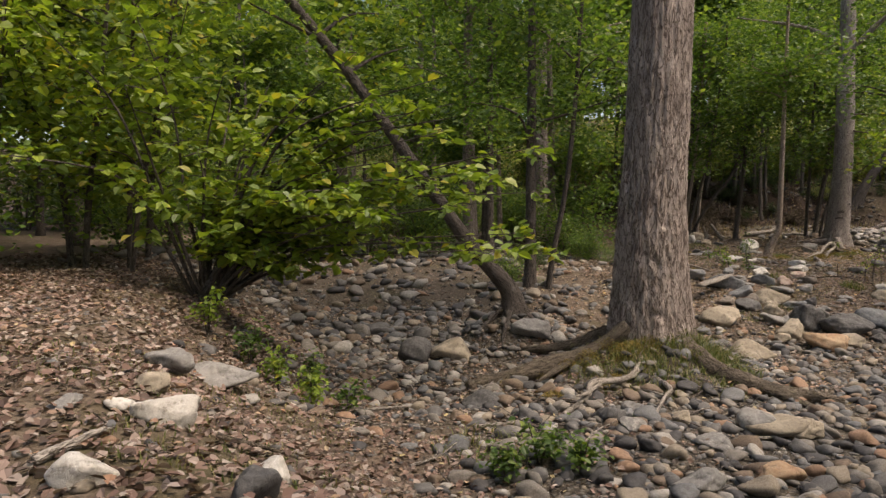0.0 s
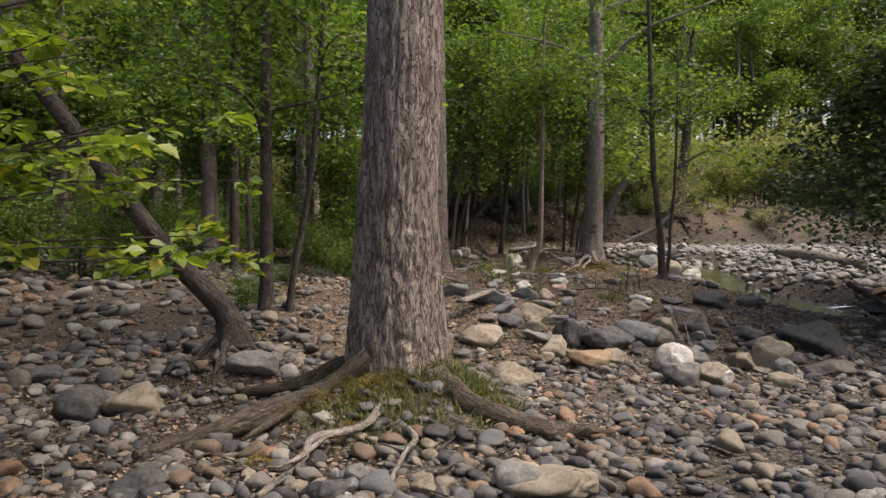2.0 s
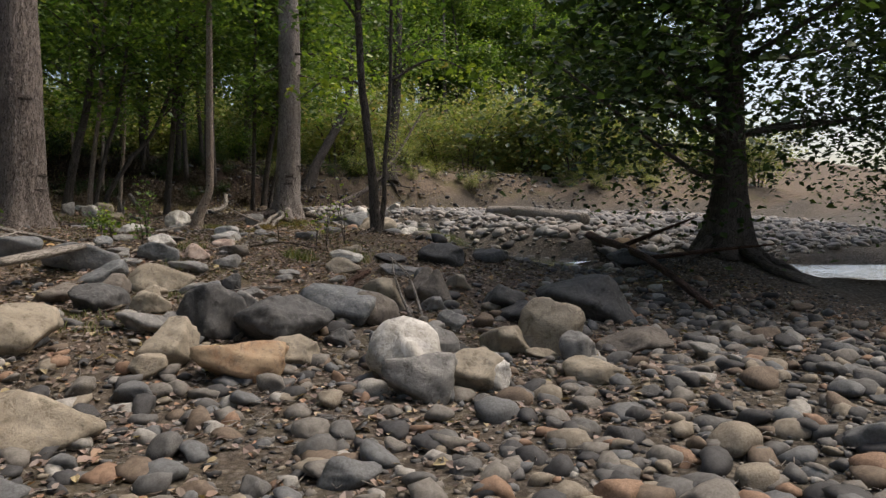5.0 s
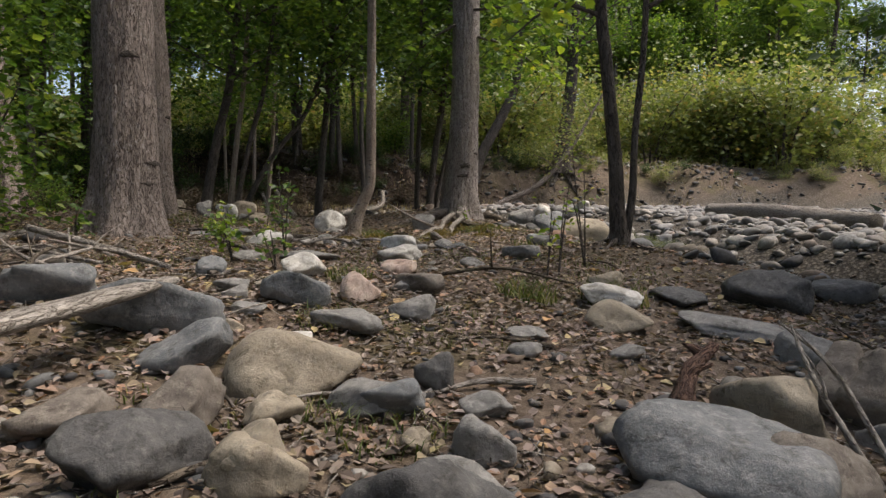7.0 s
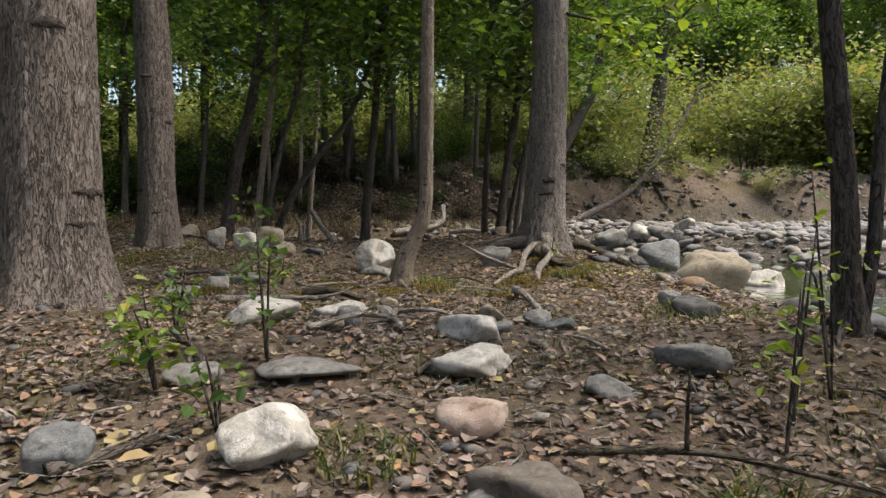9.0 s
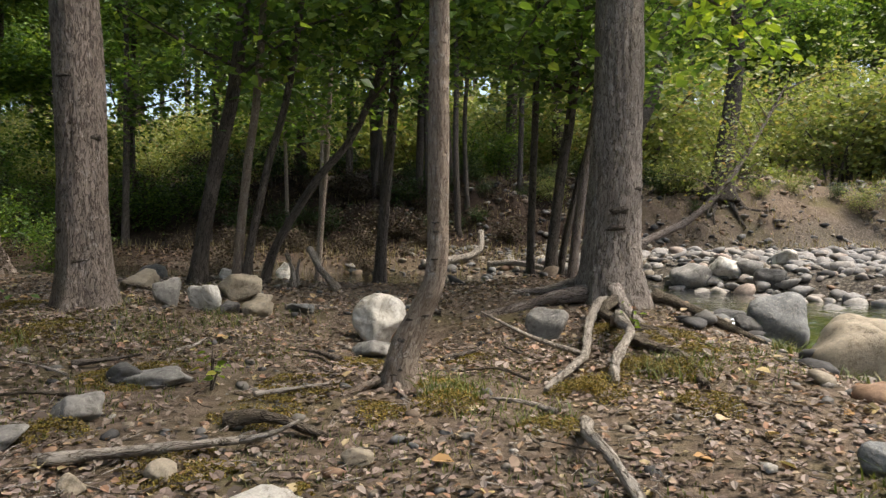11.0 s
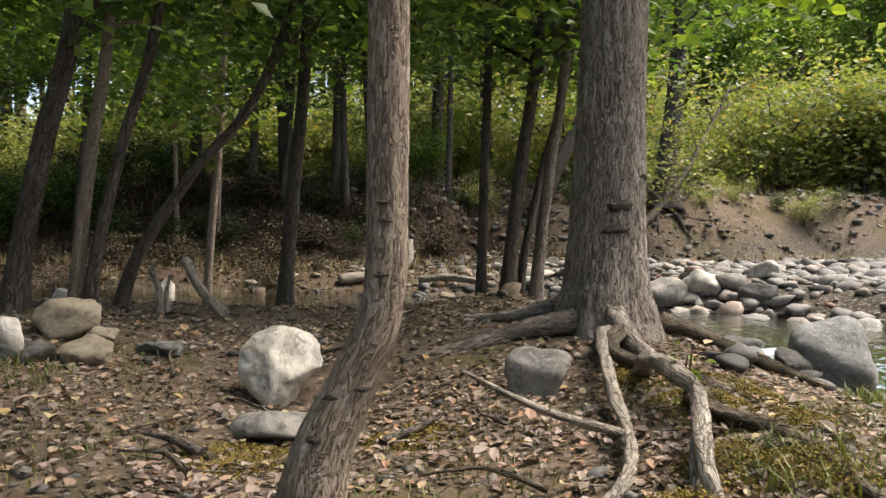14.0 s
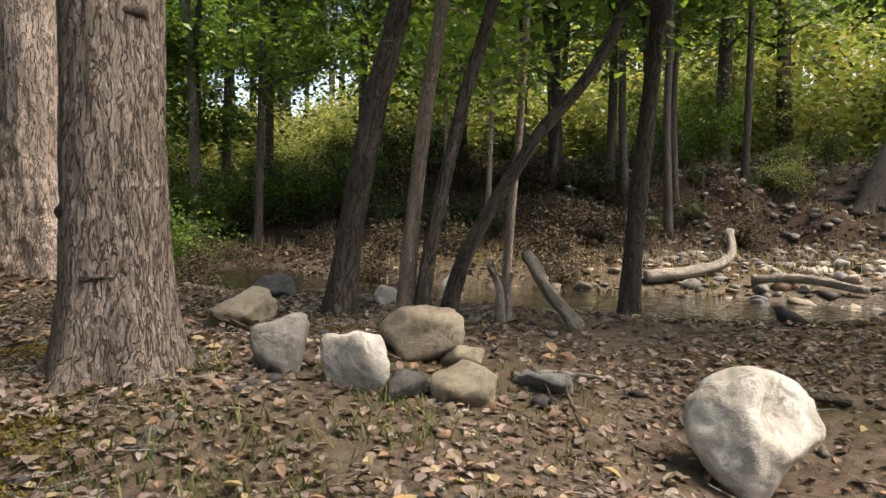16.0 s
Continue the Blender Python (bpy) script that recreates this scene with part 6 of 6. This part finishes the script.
for k, (x, y, r, n, h) in enumerate(((3.0, 8.55, 0.8, 700, 0.15), (2.3, 8.5, 0.7, 500, 0.13), (3.6, 8.7, 0.5, 350, 0.2), (3.5, 9.0, 0.5, 300, 0.2), (2.3, 8.9, 0.6, 320, 0.14), (1.9, 9.2, 0.5, 200, 0.12), (3.4, 8.1, 0.5, 200, 0.12), (2.6, 8.0, 0.4, 160, 0.12), (3.3, 8.75, 0.4, 260, 0.2), (2.7, 8.65, 0.4, 220, 0.16), (3.6, 8.5, 0.35, 220, 0.18), (2.2, 8.7, 0.4, 200, 0.14), (8.55, 14.05, 0.22, 160, 0.18), (6.5, 12.4, 0.3, 160, 0.1), (6.9, 13.9, 0.25, 120, 0.1),
                                     (7.4, 14.9, 0.2, 120, 0.12), (11.2, 18.8, 0.3, 200, 0.14), (9.8, 18.6, 0.4, 200, 0.1), (7.6, 21.6, 0.5, 220, 0.12), (7.3, 22.6, 0.3, 160, 0.1), (8.3, 22.0, 0.3, 160, 0.1), (9.6, 19.1, 0.25, 200, 0.14),
                                     (13.3, 19.6, 0.25, 200, 0.16), (12.3, 19.2, 0.4, 110, 0.1), (11.6, 18.6, 0.4, 80, 0.09), (10.8, 16.6, 0.5, 260, 0.14), (12.9, 18.5, 0.3, 160, 0.15), (9.2, 13.8, 0.3, 150, 0.15), (5.4, 11.9, 0.3, 160, 0.1), (6.3, 21.2, 0.5, 200, 0.14), (0.4, 5.9, 0.5, 200, 0.15))):
    tuft(x, y, r, n, h, GRASS, "thin tuft of green and straw-coloured grass", 200 + k, lean=1.0)
for k, (x, y, r) in enumerate(((7.2, 21.4, 0.8), (8.4, 20.8, 0.7), (9.9, 19.6, 0.6), (10.7, 20.2, 0.6), (8.7, 18.2, 0.6), (7.2, 19.6, 0.7), (6.7, 22.4, 0.7), (8.9, 22.2, 0.6), (11.7, 19.5, 0.6), (9.6, 17.3, 0.5), (7.0, 17.6, 0.7), (6.2, 16.4, 0.7),
                                (8.2, 16.0, 0.6), (9.4, 15.6, 0.7), (5.9, 12.8, 0.5), (7.6, 13.6, 0.5), (9.8, 14.4, 0.6), (12.0, 18.9, 0.5), (8.0, 24.2, 0.8), (-1.0, 3.4, 0.8), (-2.2, 4.6, 0.8), (-1.4, 6.0, 0.8))):
    tuft(x, y, r, int(420 * r * r / 0.36), 0.06, GRASS, "short sparse grass growing through the leaf litter", 260 + k)
tuft(14, 33, 6.0, 4000, 0.25, STRAW, "dry straw-coloured grass on the top of the bank", 301, "dry_grass", lean=0.4)
tuft(5, 39, 7.0, 4000, 0.28, STRAW, "dry straw-coloured grass on the top of the bank", 302, "dry_grass", lean=0.4)
tuft(26, 32, 6.0, 4000, 0.25, STRAW, "dry straw-coloured grass on the top of the bank", 303, "dry_grass", lean=0.4)


def moss(x, y, r, h, seed):
    rng = np.random.default_rng(seed)
    n = int(2200 * r * r / 0.06)
    a, d = rng.uniform(0, 6.28, n), r * np.sqrt(rng.random(n))
    px, py = x + d * np.cos(a), y + d * np.sin(a)
    keep = vnoise(px * 6, py * 6, 0, seed) > -0.35
    px, py, d = px[keep], py[keep], d[keep]
    c = np.stack([px, py, height(px, py) + h * np.clip(1 - (d / r) ** 2, 0, 1) * rng.uniform(0.3, 1, len(px))], -1)
    ob = new("moss", raw_mesh("moss", *leaves(rng, c, 0.016, 0.9), MOSS, False))
    return tagged(ob, "cushion of golden-green moss on the soil", "moss", kind="stuff")


for k, (x, y, r, h) in enumerate(((11.55, 19.6, 0.3, 0.1), (11.95, 19.7, 0.35, 0.08), (12.3, 20.1, 0.3, 0.06), (11.75, 19.2, 0.3, 0.06), (11.0, 19.0, 0.24, 0.12), (10.4, 18.85, 0.22, 0.1), (11.6, 20.3, 0.25, 0.08), (9.5, 18.9, 0.25, 0.08), (2.75, 8.85, 0.3, 0.12), (2.2, 9.05, 0.22, 0.2), (1.9, 8.95, 0.2, 0.2), (0.8, 8.6, 0.18, 0.12), (7.9, 18.4, 0.3, 0.06), (8.7, 19.6, 0.35, 0.05), (9.3, 20.3, 0.35, 0.05), (7.6, 20.2, 0.4, 0.05), (10.9, 18.2, 0.3, 0.06), (6.8, 21.6, 0.4, 0.05), (2.4, 8.8, 0.25, 0.15), (1.6, 8.85, 0.22, 0.2), (1.2, 8.7, 0.2, 0.16), (2.1, 8.2, 0.2, 0.12), (1.3, 7.9, 0.2, 0.1), (10.5, 18.75, 0.28, 0.14), (11.2, 18.75, 0.25, 0.12), (9.6, 19.25, 0.25, 0.06),
                                  (8.35, 19.15, 0.3, 0.1), (9.0, 18.9, 0.25, 0.06), (7.3, 18.9, 0.2, 0.12), (10.2, 20.4, 0.3, 0.05), (6.9, 23.3, 0.45, 0.06), (11.9, 20.3, 0.35, 0.08), (9.9, 18.3, 0.22, 0.06), (8.3, 17.9, 0.16, 0.08), (6.3, 23.2, 0.4, 0.06))):
    moss(x, y, r, h, 400 + k)


# seedlings
def seedling(x, y, h, seed, label="small leafy seedling", leaf=LEAF_WOOD, n=70, size=0.06):
    rng = np.random.default_rng(seed)
    ob = thing("seedling", (x, y, ground_at(x, y)), label, "plant", "seedlings")
    ends = []
    for k in range(3):
        d = rng.normal(0, 0.16 * h, 3)
        line = [(0, 0, -0.03), (d[0] * 0.5, d[1] * 0.5, h * 0.5), (d[0], d[1], h * (1 - 0.2 * k))]
        part("stem", tube(line, [0.008, 0.006, 0.003], 6, 8, 0.05, seed + k), BARK_DARK, ob)
        ends += list(curve_points(line, 10)[3:])
    part("foliage", leaves(rng, crown_points(rng, np.array(ends), n, 0.07), size, 0.5, True), leaf, ob, smooth_faces=False)
    return ob


for k, (x, y, h, n, leaf) in enumerate(((7.3, 16.2, 0.85, 90, LEAF_WOOD), (9.3, 14.6, 0.9, 24, LEAF_FRESH), (9.0, 14.4, 0.7, 20, LEAF_FRESH), (9.7, 14.7, 1.1, 20, LEAF_FRESH), (0.8, 5.5, 0.35, 220, LEAF_WOOD), (1.1, 5.3, 0.3, 200, LEAF_WOOD), (0.5, 5.2, 0.3, 180, LEAF_WOOD),
                                        (-1.3, 6.6, 0.4, 160, LEAF_FRESH), (-1.7, 6.9, 0.45, 180, LEAF_FRESH), (-2.1, 7.3, 0.5, 180, LEAF_WOOD), (-1.0, 7.1, 0.35, 140, LEAF_WOOD), (-2.6, 7.4, 0.5, 160, LEAF_FRESH), (-1.5, 7.6, 0.45, 160, LEAF_WOOD), (6.9, 17.0, 0.4, 50, LEAF_WOOD), (7.0, 17.7, 0.3, 50, LEAF_WOOD), (6.95, 15.3, 0.4, 40, LEAF_WOOD), (5.6, 17.7, 0.35, 60, LEAF_WOOD), (11.4, 19.6, 0.35, 14, LEAF_FRESH), (6.75, 15.9, 0.5, 90, LEAF_FRESH), (8.1, 19.7, 0.3, 20, LEAF_FRESH))):
    seedling(x, y, h, 600 + k, "small leafy green seedling" if leaf is LEAF_WOOD else "sparse seedling with yellow-green leaves", leaf, n)
